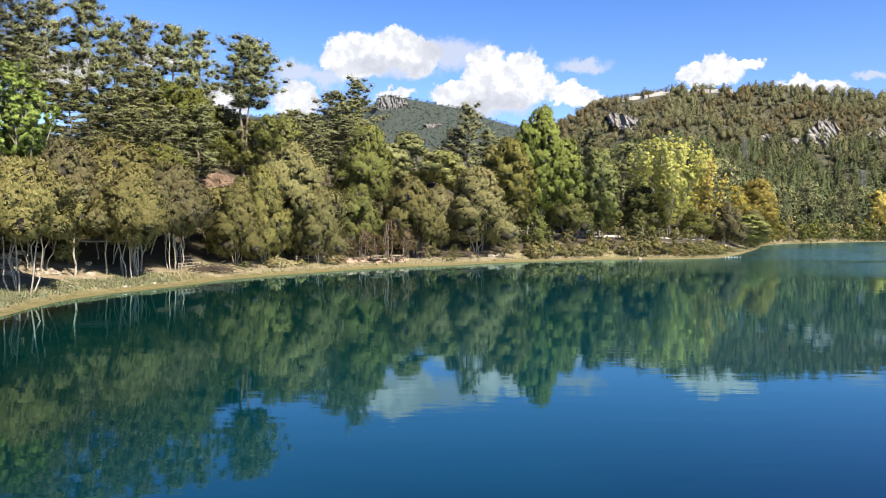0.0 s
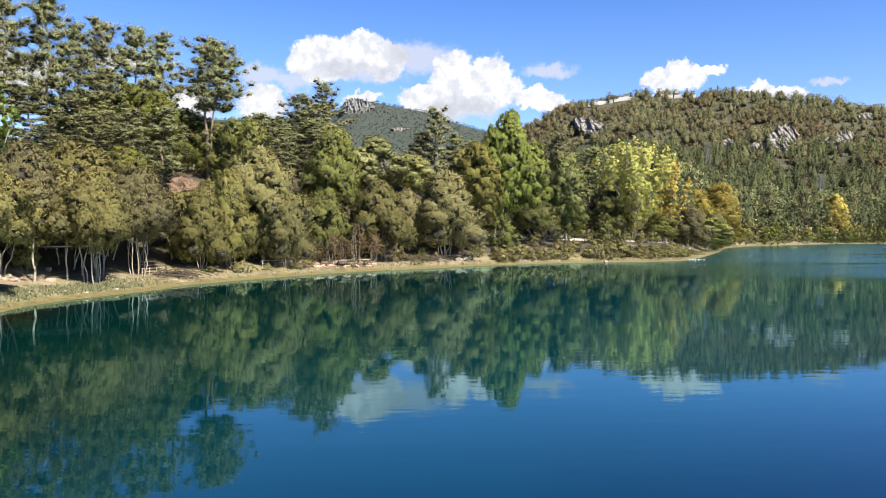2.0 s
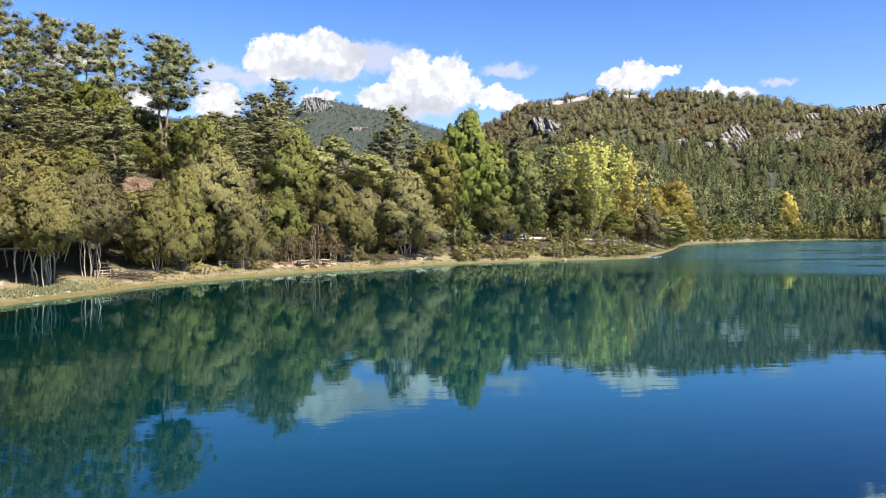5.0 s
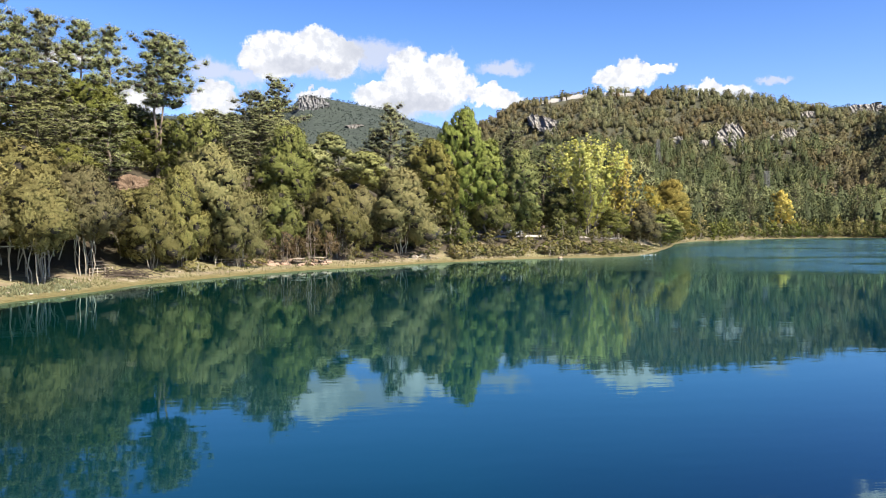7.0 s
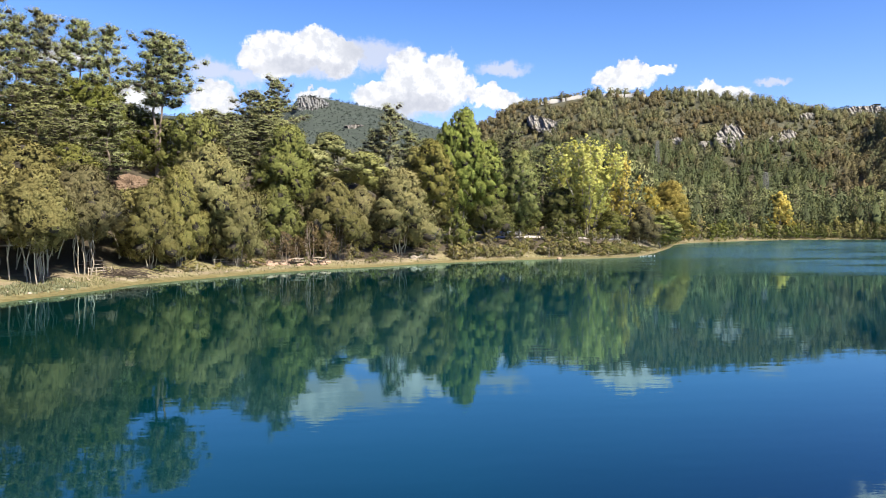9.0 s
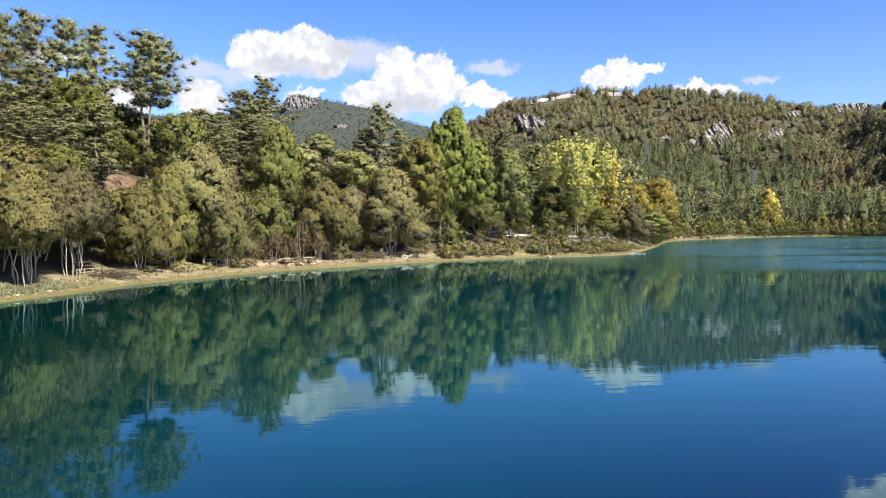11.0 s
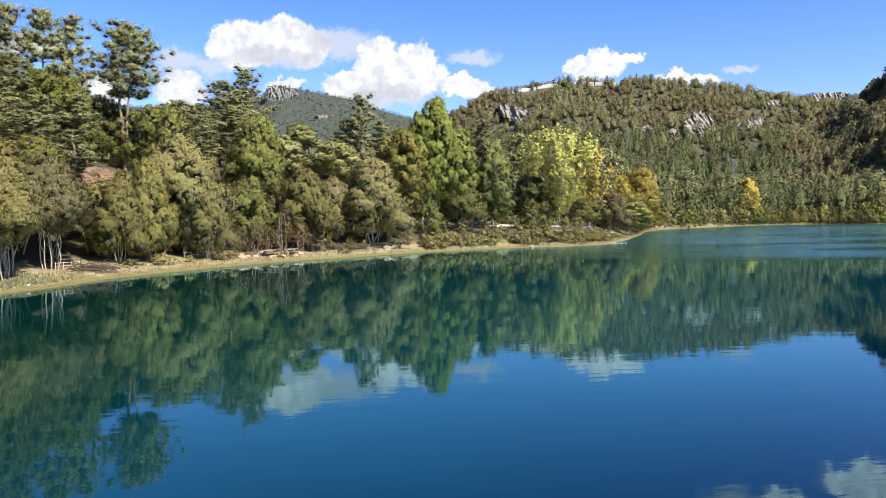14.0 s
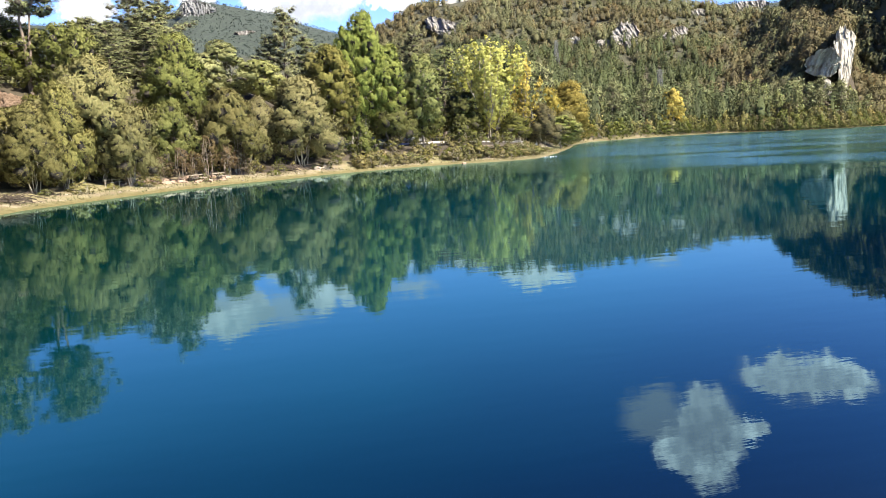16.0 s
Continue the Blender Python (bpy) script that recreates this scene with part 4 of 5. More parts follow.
def forest(name, seed, points, high, size, clumps, mat, label, conic=0.5, slim=1.0, core=0.5):
    """Many distant trees as one mesh of leaf clumps; "tone" tells one tree from the next."""
    rng = np.random.RandomState(seed)
    own = np.random.RandomState(seed + 9).rand(len(points))
    n = len(points)
    H = high * rng.uniform(0.45, 1.4, n)
    W = H * rng.uniform(0.30, 0.58, n) * slim
    k = np.repeat(np.arange(n), clumps)
    m = len(k)
    u = rng.uniform(0.2, 1, m)
    taper = np.where(rng.rand(n)[k] < conic, 1.05 - u, np.sqrt(np.maximum(0, 1 - (2 * u - 1.05) ** 2)))
    a = rng.uniform(0, 6.283, m)
    r = W[k] * taper * np.sqrt(rng.uniform(0.15, 1, m))
    tiers = np.ceil(H[k] / 1.5)
    spiky = taper == 1.05 - u
    u = np.where(spiky, (np.floor(u * tiers) + 0.35 * rng.uniform(0, 1, m) + 0.3) / tiers - 0.10 * r / H[k], u)
    c = np.stack([points[k, 0] + r * np.cos(a), points[k, 1] + r * np.sin(a), points[k, 2] + H[k] * u], 1)
    out = np.stack([np.cos(a), np.sin(a), np.where(spiky, 0.7, 1.7 * (u - 0.42))], 1)
    S = size * rng.uniform(0.6, 1.4, m) * (H[k] / high) ** 0.5
    face = unit(out + rng.normal(size=(m, 3)) * 0.28)
    tang = np.cross(face, rng.normal(size=(m, 3)))
    soft = unit(out + rng.normal(size=(m, 3)) * 0.12)
    v, f = blades(c, tang, np.cross(face, tang), S, S * 0.7, soft)
    tone = np.repeat(own[k], 3)
    if not core:
        return tagged(new(name, toned(leaf_mesh(name, v, f, mat, soft), tone)), label, "forest", "", "stuff")
    # the dense inside of each crown: a rough five-sided spindle, toned darker as painted shade
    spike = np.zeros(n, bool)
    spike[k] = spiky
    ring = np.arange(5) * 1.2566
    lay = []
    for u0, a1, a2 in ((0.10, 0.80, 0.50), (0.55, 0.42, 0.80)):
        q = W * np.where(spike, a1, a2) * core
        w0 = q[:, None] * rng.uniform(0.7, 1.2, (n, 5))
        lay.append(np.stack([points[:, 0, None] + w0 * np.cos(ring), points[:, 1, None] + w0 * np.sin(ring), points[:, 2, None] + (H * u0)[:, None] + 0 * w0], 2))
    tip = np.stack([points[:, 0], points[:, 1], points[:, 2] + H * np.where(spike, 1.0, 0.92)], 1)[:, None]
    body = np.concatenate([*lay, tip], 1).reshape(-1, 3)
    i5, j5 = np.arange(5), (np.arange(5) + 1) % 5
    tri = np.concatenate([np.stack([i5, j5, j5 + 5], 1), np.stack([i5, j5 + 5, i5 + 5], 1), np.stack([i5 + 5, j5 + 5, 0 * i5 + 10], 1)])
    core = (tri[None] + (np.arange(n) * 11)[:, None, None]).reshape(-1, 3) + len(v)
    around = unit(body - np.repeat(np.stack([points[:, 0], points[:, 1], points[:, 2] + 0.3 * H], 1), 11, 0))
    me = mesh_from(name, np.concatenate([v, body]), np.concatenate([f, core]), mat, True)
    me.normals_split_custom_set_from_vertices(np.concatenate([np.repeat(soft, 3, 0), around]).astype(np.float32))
    # cores keep a fifth of their tree's tone, which paints them shaded
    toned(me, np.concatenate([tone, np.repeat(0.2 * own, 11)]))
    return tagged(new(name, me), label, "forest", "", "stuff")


def on_slope(az, rise, near=330.0, far=780.0):
    """Where the line of sight from the bank at that heading and rise meets the slope."""
    a = math.radians(az)
    r = np.linspace(near, far, 400)
    z = ground_height(r * math.sin(a), r * math.cos(a))
    hit = np.nonzero(z >= 5 + rise * r)[0]
    d = r[hit[0]] if len(hit) else far
    return d * math.sin(a), d * math.cos(a), 5 + rise * d


# bare rock on the hill, from its foot upward: rise, left and right heading of each level
CRAGS = [("grey limestone band high on the wooded hill", [(0.121, 14.0, 14.8), (0.129, 12.7, 15.0), (0.137, 12.4, 15.0), (0.143, 12.3, 13.9), (0.148, 12.5, 12.9)]),
         ("pale limestone crags on the wooded hillside", [(0.089, 27.3, 28.4), (0.098, 26.6, 28.4), (0.105, 25.9, 28.2), (0.112, 25.9, 27.9), (0.120, 26.2, 27.8), (0.127, 26.6, 27.4)]),
         ("pale limestone crags on the wooded hillside", [(0.088, 29.2, 29.9), (0.096, 29.2, 30.7), (0.104, 29.3, 31.2), (0.112, 29.8, 31.2), (0.118, 30.5, 31.1)]),
         ("broken limestone ledge among trees", [(0.099, 25.1, 26.3), (0.104, 24.7, 26.2), (0.108, 25.0, 25.7)]),
         ("small pale rock among pines", [(0.107, 23.1, 23.6), (0.111, 22.9, 23.7), (0.114, 23.2, 23.5)]),
         ("broken limestone ledge among trees", [(0.130, 31.3, 32.6), (0.134, 31.2, 32.8), (0.137, 31.6, 32.2)])]
BARE = []
for label, rows in CRAGS:
    a0, a1 = min(r[1] for r in rows), max(r[2] for r in rows)
    d0 = math.hypot(*on_slope((a0 + a1) / 2, rows[0][0])[:2])
    BARE.append(((a0 + a1) / 2, d0, (a1 - a0) * 0.01745 * d0))


def scatter(seed, count, az0, az1, near, far):
    rng = np.random.RandomState(seed)
    az, r = np.radians(rng.uniform(az0, az1, count)), np.sqrt(rng.uniform(near ** 2, far ** 2, count))
    x, y = r * np.sin(az), r * np.cos(az)
    deg = np.degrees(az)
    ok = (shore_distance(x, y) > 3.0) & ~((deg > 38.8) & (deg < 41.7) & (r > 370) & (r < 404) & (rng.rand(count) < 0.5)) & ~((deg > 38.6) & (deg < 40.7) & (r > 398) & (r < 426)) & ~((deg > 40.5) & (deg < 42.0) & (r > 405) & (r < 436))
    for a0, d0, w0 in BARE:
        ok &= ~((np.abs(deg - a0) * 0.01745 * d0 < w0 * 0.42) & (r > d0 - 40) & (r < d0 + 8) & (rng.rand(count) < 0.7))
    x, y = x[ok], y[ok]
    return np.stack([x, y, ground_height(x, y) - 0.3], 1)


def rock_wall(name, seed, parent, rows, reach, mat, rough=1.0, back=6.0, turn=0.0, hung=False):
    """A broken rock face filling the headings between two edges at each rise: flutes, clefts and ledges, turned back at its rim."""
    base = parent.matrix_basis.translation
    lo, hi = rows[0][0], rows[-1][0]
    nu, nv, rim = 70, 54, 3
    R = [r[0] for r in rows]
    verts, faces = [], []
    for j in range(-rim, nv + rim + 1):
        v = min(1, max(0, j / nv))
        rise = lo + (hi - lo) * v
        left, right = np.interp(rise, R, [r[1] for r in rows]), np.interp(rise, R, [r[2] for r in rows])
        for i in range(-rim, nu + rim + 1):
            u = min(1, max(0, i / nu))
            ragged = 0.10 * (right - left + 0.3) * noise.noise(Vector((seed * 7.1 + (0 if u < 0.5 else 9), v * 9, 0)))
            az = left + (right - left) * u + ragged * abs(2 * u - 1)
            up = rise + (hi - lo) * 0.10 * noise.noise(Vector((az * 9, seed, 3.3))) * v
            far = reach(az, up) * (1 + turn * 0.01745 * (az - (left + right) / 2))
            x, z = az * 0.01745 * far, up * far
            p = Vector((x * 0.16, seed * 2.7, z * 0.05))
            flute = abs(noise.noise(p)) * 3.4 + abs(noise.noise(p * 2.9)) * 1.7 + abs(noise.noise(Vector((x * 1.1, z * 0.8, seed)))) * 0.6
            step = 1.8 * noise.cell(Vector((x * 0.28, z * 0.08, seed))) + 0.7 * noise.cell(Vector((x * 0.7, z * 0.25, seed + 5)))
            far += rough * (flute - step - 1.5) + back / rim * (max(0, -i, i - nu) + max(0, -j if hung else 0, j - nv))
            up -= 0 if hung else 0.12 * (hi - lo) * max(0, -j)
            a = radians(az)
            verts.append((far * math.sin(a) - base.x, far * math.cos(a) - base.y, 5 + up * far - base.z))
    w = nu + 2 * rim + 1
    for j in range(nv + 2 * rim):
        for i in range(w - 1):
            p = j * w + i
            faces.append((p, p + 1, p + w + 1, p + w))
    return part(name, mesh_from(name, np.array(verts), np.array(faces), mat), mat, parent)


def crag(name, seed, rows, label, mat, near=330.0, far=780.0, rough=1.9, proud=3.5):
    """Bare rock standing a little out of the slope, one broken face a level pair."""
    a0, a1 = min(r[1] for r in rows), max(r[2] for r in rows)
    grid_a, grid_r = np.linspace(a0 - 0.3, a1 + 0.3, 5), np.linspace(rows[0][0] - 0.004, rows[-1][0] + 0.006, 5)
    hit = np.array([[math.hypot(*on_slope(a, r, near, far)[:2]) for r in grid_r] for a in grid_a])

    def reach(az, rise):
        col = [np.interp(rise, grid_r, hit[k]) for k in range(5)]
        foot = float(np.interp(az, grid_a, hit[:, 1]))
        return foot + 0.3 * (float(np.interp(az, grid_a, col)) - foot) - proud

    cx, cy, cz = on_slope((a0 + a1) / 2, rows[0][0], near, far)
    root = thing(name, cx, cy, cz, label, "rock")
    rock_wall("rock_face", seed, root, rows, reach, mat, rough, 30.0, 0.35)
    return root


lower = scatter(101, 1250, 6, 47, 190, 400)
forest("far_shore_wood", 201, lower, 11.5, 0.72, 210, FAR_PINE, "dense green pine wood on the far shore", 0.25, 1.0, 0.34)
middle = scatter(106, 1900, 7, 47, 380, 600)
turned = np.degrees(np.arctan2(middle[:, 0], middle[:, 1])) + 3 * wobble(middle[:, 0], middle[:, 1], 60, 14) > 32.5
turned &= np.hypot(middle[:, 0], middle[:, 1]) > 400 + 40 * wobble(middle[:, 0], middle[:, 1], 50, 15)
forest("autumn_slope", 208, middle[turned], 8.0, 1.0, 100, FAR_BROWN, "rusty brown and olive oak wood on the slope beside the cliff", 0.15, 1.15, 0.5)
middle = middle[~turned]
shoulder = np.concatenate([scatter(108, 260, 35.6, 38.9, 385, 540), scatter(109, 60, 37.5, 39.2, 395, 450)])
forest("shoulder_wood", 210, shoulder, 8.5, 1.0, 100, FAR_WOOD, "mixed olive wood on the slope beside the cliff", 0.4, 1.0, 0.5)
ledge = np.concatenate([scatter(107, 420, 37.6, 41.4, 420, 560), scatter(111, 90, 38.0, 40.6, 426, 440), scatter(112, 16, 40.5, 41.3, 436, 446)])
forest("cliff_wood", 209, ledge, 7.0, 0.9, 110, FAR_BROWN, "olive-brown oak scrub along the top of the cliff", 0.1, 1.1, 0.5)
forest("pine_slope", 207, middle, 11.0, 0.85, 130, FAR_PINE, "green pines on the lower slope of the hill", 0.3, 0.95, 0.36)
upper = scatter(102, 3300, 7, 47, 540, 790)
bearing, away = np.degrees(np.arctan2(upper[:, 0], upper[:, 1])), np.hypot(upper[:, 0], upper[:, 1])
upper = upper[~((bearing > 13.0) & (bearing < 21.3) & (away > 728) & (np.random.RandomState(4).rand(len(upper)) < 0.6))]
brown = wobble(upper[:, 0], upper[:, 1], 150, 12) + 0.6 * wobble(upper[:, 0], upper[:, 1], 41, 13) > 0.05
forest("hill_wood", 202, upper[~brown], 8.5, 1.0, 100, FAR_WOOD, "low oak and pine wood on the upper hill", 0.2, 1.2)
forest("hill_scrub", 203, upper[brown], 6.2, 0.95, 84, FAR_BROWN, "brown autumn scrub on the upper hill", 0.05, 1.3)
forest("mountain_wood", 204, scatter(103, 17000, -24, 48, 1150, 1960), 4.5, 1.7, 9, FAR_MOUNT, "thin wood on the far mountain with painted blue-green haze", 0.3, 1.5, 0)
forest("valley_wood", 205, scatter(104, 700, -32, 8, 150, 330), 9.0, 0.9, 120, FAR_WOOD, "wood in the valley behind the bank", 0.5)
for k, (label, rows) in enumerate(CRAGS):
    crag("rock_outcrop", k + 1, rows, label, ROCK)
crag("mountain_crag", 16, [(0.150, -5.6, -3.9), (0.157, -5.4, -2.9), (0.163, -5.0, -2.6), (0.168, -4.9, -3.3), (0.172, -4.6, -4.0)], "bare grey crag on the mountain's summit", PEAK, 1200, 1900, 3.5, 10.0)
crag("mountain_crag", 17, [(0.131, -1.3, -0.7), (0.1335, -1.5, -0.1), (0.1355, -0.8, -0.3)], "pale quarried scar on the mountain", ROCK, 1200, 1900, 2.0, 6.0)
crag("rock_outcrop", 18, [(0.130, 33.6, 36.0), (0.136, 33.9, 36.6), (0.141, 34.6, 36.0)], "pale rocks on the ridge behind the hill", ROCK, 1200, 1900, 2.5, 8.0)
forest("spur_wood", 206, scatter(105, 1300, 36.3, 47, 600, 770), 9.0, 1.7, 70, FAR_WOOD, "dark wood on the shaded spur beside the cliff", 0.6)

# the cliff at the end of the hill: a tall buttress, a lower wing with an overhang and a block at its foot


def buttress(name, seed, az, low, high, far, wide, deep, shape, parent, lean=0.0):
    """A standing mass of limestone between two rises at that heading: fluted faces, its width following shape."""
    a, base = math.radians(az), parent.matrix_basis.translation
    z0, tall, rings, sides = 5 + low * far, (high - low) * far, 60, 90
    verts, faces = [], []
    for j in range(rings + 1):
        v = j / rings
        w = np.interp(v, [p[0] for p in shape], [p[1] for p in shape])
        for i in range(sides):
            th = 2 * math.pi * i / sides
            cx, cy = math.cos(th), math.sin(th)
            p = Vector((cx * 2.2 + seed * 5, cy * 2.2, v * tall * 0.07))
            k = 1 + 0.14 * noise.noise(p) - 0.15 * abs(noise.noise(p * 2.6)) - 0.10 * abs(noise.noise(p * 6.1)) + 0.07 * noise.cell(Vector((cx * 5, v * tall * 0.3, seed))) + 0.04 * noise.noise(Vector((cx * 14, cy * 14, v * tall * 0.8)))
            q = 1 / max(abs(cx), abs(cy)) ** 0.55
            x, y = cx * q * k * w * wide / 2 + lean * v, cy * q * k * max(0.35, w) * deep / 2
            z = z0 + v * tall + 3.0 * noise.noise(Vector((cx * 2.5, cy * 2.5, seed * 2.0))) * max(0.0, v - 0.6)
            verts.append((far * math.sin(a) + x * math.cos(a) + y * math.sin(a) - base.x, far * math.cos(a) - x * math.sin(a) + y * math.cos(a) - base.y, z - base.z))
    for j in range(rings):
        for i in range(sides):
            p, q = j * sides + i, j * sides + (i + 1) % sides
            faces.append((p, q, q + sides, p + sides))
    return part(name, mesh_from(name, np.array(verts), np.array(faces), CLIFF), CLIFF, parent)


cliff = thing("cliff", 326, 378, 14, "pale limestone cliff with an overhang above the far shore", "cliff")
rock_wall("main_face", 3, cliff, [(0.034, 40.80, 41.45), (0.042, 40.90, 41.52), (0.056, 40.80, 41.64), (0.066, 40.72, 41.72), (0.078, 40.55, 41.78), (0.088, 40.50, 41.74), (0.095, 40.60, 41.50), (0.101, 40.90, 41.25)],
          lambda az, rise: 424 + 3.0 * (41.2 - az) ** 2 - 60 * (rise - 0.06), CLIFF, 0.7, 14.0, 1.1)
rock_wall("overhang", 4, cliff, [(0.046, 39.9, 40.4), (0.052, 39.0, 40.8), (0.060, 38.8, 40.9), (0.068, 38.9, 40.9), (0.074, 39.3, 40.8), (0.079, 40.0, 40.6)],
          lambda az, rise: 416 - 260 * (rise - 0.046) + 4 * (40.6 - az), CLIFF, 1.2, 14.0, 0.6, True)
buttress("foot_block", 6, 40.20, 0.020, 0.044, 417, 4.2, 7, ((0, 1.0), (0.6, 0.9), (0.9, 0.8), (1, 0.02)), cliff)

# ---- far shore, tree by tree ----
shrubs = [broadleaf(81 + k, "shore_tree", (OAK, WILLOW, SCRUB)[k], BARK, 7.0, 7.0, stems=2, clear=0.05, lobes=14, size=0.62, clumps=8, leaves=11,
                    label=("rounded green tree at the far waterline", "olive willow at the far waterline", "brownish autumn tree at the far waterline")[k]) for k in range(3)]
firs = [pine(91 + k, "pine_tree", 14.0, 6.0, (0.30, 0.46)[k], 10, False, "dark green pine on the far shore", 0.55, 14, 0.4, 2) for k in range(2)]


def along(points, step, inland, seed):
    """Places along a polyline, set back from the water on the land side."""
    rng, out = random.Random(seed), []
    for (ax, ay), (bx, by) in zip(points, points[1:]):
        n = max(1, int(math.hypot(bx - ax, by - ay) / step))
        for i in range(n):
            u = (i + rng.random() * 0.7) / n
            for _ in range(12):
                w = rng.uniform(*inland)
                ln = math.hypot(bx - ax, by - ay)
                x, y = ax + (bx - ax) * u - (by - ay) / ln * w, ay + (by - ay) * u + (bx - ax) / ln * w
                if float(shore_distance(x, y)) > inland[0] * 0.7:
                    out.append((x, y))
                    break
    return out


spin = random.Random(8)
FAR_EDGE = SHORE[19:28]
for x, y in along(FAR_EDGE, 4.2, (0.9, 3.5), 21):
    plant(shrubs[spin.choice((0, 0, 0, 1, 2))], x, y, spin.uniform(4.5, 9), spin.uniform(5, 8), spin.uniform(0, 360), group="trees along the far shore")
for x, y in along(SHORE[23:29], 2.6, (0.7, 2.4), 31):
    plant(shrubs[spin.choice((0, 0, 0, 1, 2))], x, y, spin.uniform(3, 7), spin.uniform(3.5, 6.5), spin.uniform(0, 360), group="trees along the far shore")
for x, y in along(SHORE[24:28], 1.7, (0.15, 0.8), 33):
    plant(shrubs[spin.choice((0, 0, 1, 2))], x, y, spin.uniform(2.0, 4.0), spin.uniform(2.6, 4.4), spin.uniform(0, 360), group="trees along the far shore")
for x, y in along(FAR_EDGE, 3.6, (7, 30), 22):
    plant(firs[spin.randrange(2)], x, y, spin.uniform(11, 19), spin.uniform(5, 7.5), spin.uniform(0, 360), group="pines along the far shore")

for x, y in along(SHORE[24:29], 1.8, (1.5, 9.0), 35):
    plant(shrubs[spin.choice((0, 0, 1, 2))], x, y, spin.uniform(3.0, 6.0), spin.uniform(4.0, 6.0), spin.uniform(0, 360), group="trees along the far shore")
for az in np.linspace(36.4, 41.8, 30):
    r = next(q for q in np.arange(330.0, 430.0, 0.2) if float(ground_height(q * math.sin(radians(az)), q * math.cos(radians(az)))) > spin.uniform(0.8, 1.6))
    plant(shrubs[spin.choice((0, 0, 1, 2))], r * math.sin(radians(az)), r * math.cos(radians(az)), spin.uniform(3.0, 5.5), spin.uniform(4.0, 5.5), spin.uniform(0, 360), group="trees along the far shore")
for k in range(420):
    x, y = spin.uniform(200, 320), spin.uniform(262, 318)
    if 0.5 < float(shore_distance(x, y)) < 3.2:
        plant(shrubs[spin.choice((0, 0, 1, 2))], x, y, spin.uniform(2.2, 5), spin.uniform(3, 5.5), spin.uniform(0, 360), group="trees along the far shore")
for k in range(130):
    x, y = spin.uniform(210, 320), spin.uniform(262, 335)
    if 2.0 < float(shore_distance(x, y)) < 26:
        plant(shrubs[spin.choice((0, 0, 1, 2))], x, y, spin.uniform(5, 9), spin.uniform(5, 8), spin.uniform(0, 360), group="trees along the far shore")
for az, d in ((21.3, 392), (21.8, 398), (22.1, 390), (22.6, 396), (29.2, 336), (29.6, 338), (21.6, 402)):
    plant(firs[1], d * math.sin(radians(az)), d * math.cos(radians(az)), spin.uniform(14, 18), 7, spin.uniform(0, 360), group="pines along the far shore")

# ---- undergrowth on the near bank ----
bushes = [broadleaf(85 + k, "bush", (SCRUB, OAK, WILLOW)[k], BARK, 1.8, 2.4, stems=3, clear=0.02, lobes=8, size=0.19, clumps=10, leaves=15,
                    label=("dry brownish scrub bush on the bank", "low green bush on the bank", "low grey-green bush on the bank")[k], category="bush") for k in range(3)]
for x, y in along(SHORE[13:19], 0.45, (1.3, 5.5), 23):
    plant(bushes[spin.choice((0, 0, 1, 2, 2))], x, y, spin.uniform(1.3, 2.1) * (0.62 if x > 35 else 1.0), spin.uniform(2.0, 3.3), spin.uniform(0, 360), group="scrub on the bank")
for x, y in along(SHORE[8:13], 2.6, (4.5, 8.0), 24):
    plant(bushes[spin.choice((0, 1, 1, 2))], x, y, spin.uniform(1.0, 2.3), spin.uniform(1.8, 3.2), spin.uniform(0, 360), group="scrub under the trees")
for x, y in along(SHORE[7:14], 2.2, (1.8, 4.5), 27):
    plant(bushes[spin.choice((0, 0, 1, 2))], x, y, spin.uniform(0.5, 1.3), spin.uniform(1.4, 2.6), spin.uniform(0, 360), group="scrub on the bank")
sapling = broadleaf(78, "shrub", TAWNY, PINE_BARK, 4.5, 3.2, stems=6, clear=0.22, lobes=14, size=0.15, clumps=18, leaves=12, label="thin reddish-brown shrub with bare brown stems", category="shrub")
for x, y, h, w in ((-6.5, 89.4, 5.2, 3.4), (-9.2, 86.8, 4.0, 2.8), (-4.6, 91.6, 4.2, 2.8), (-8.0, 88.8, 3.4, 2.4), (-11.2, 85.2, 3.0, 2.6), (-3.0, 93.6, 3.6, 2.8)):
    plant(sapling, x, y, h, w, spin.uniform(0, 360), group="scrub on the bank")
for x, y, h, w in ((-24.6, 85.2, 2.6, 2.6), (-27.4, 85.0, 1.8, 2.4), (-26.0, 84.6, 1.3, 2.0), (-26.6, 86.3, 1.0, 1.4)):
    plant(bushes[0], x, y, h, w, spin.uniform(0, 360), "dry brownish scrub before the bare earth face", "scrub under the trees")
plant(brights[1], -30.0, 59.5, 2.2, 1.9, 0, "small vivid green bush between the stems")
for x, y in along(SHORE[10:19], 2.0, (7.0, 15.0), 26):
    plant(bushes[spin.choice((0, 1, 1, 2))], x, y, spin.uniform(1.2, 2.6), spin.uniform(2.2, 3.8), spin.uniform(0, 360), group="scrub under the trees")


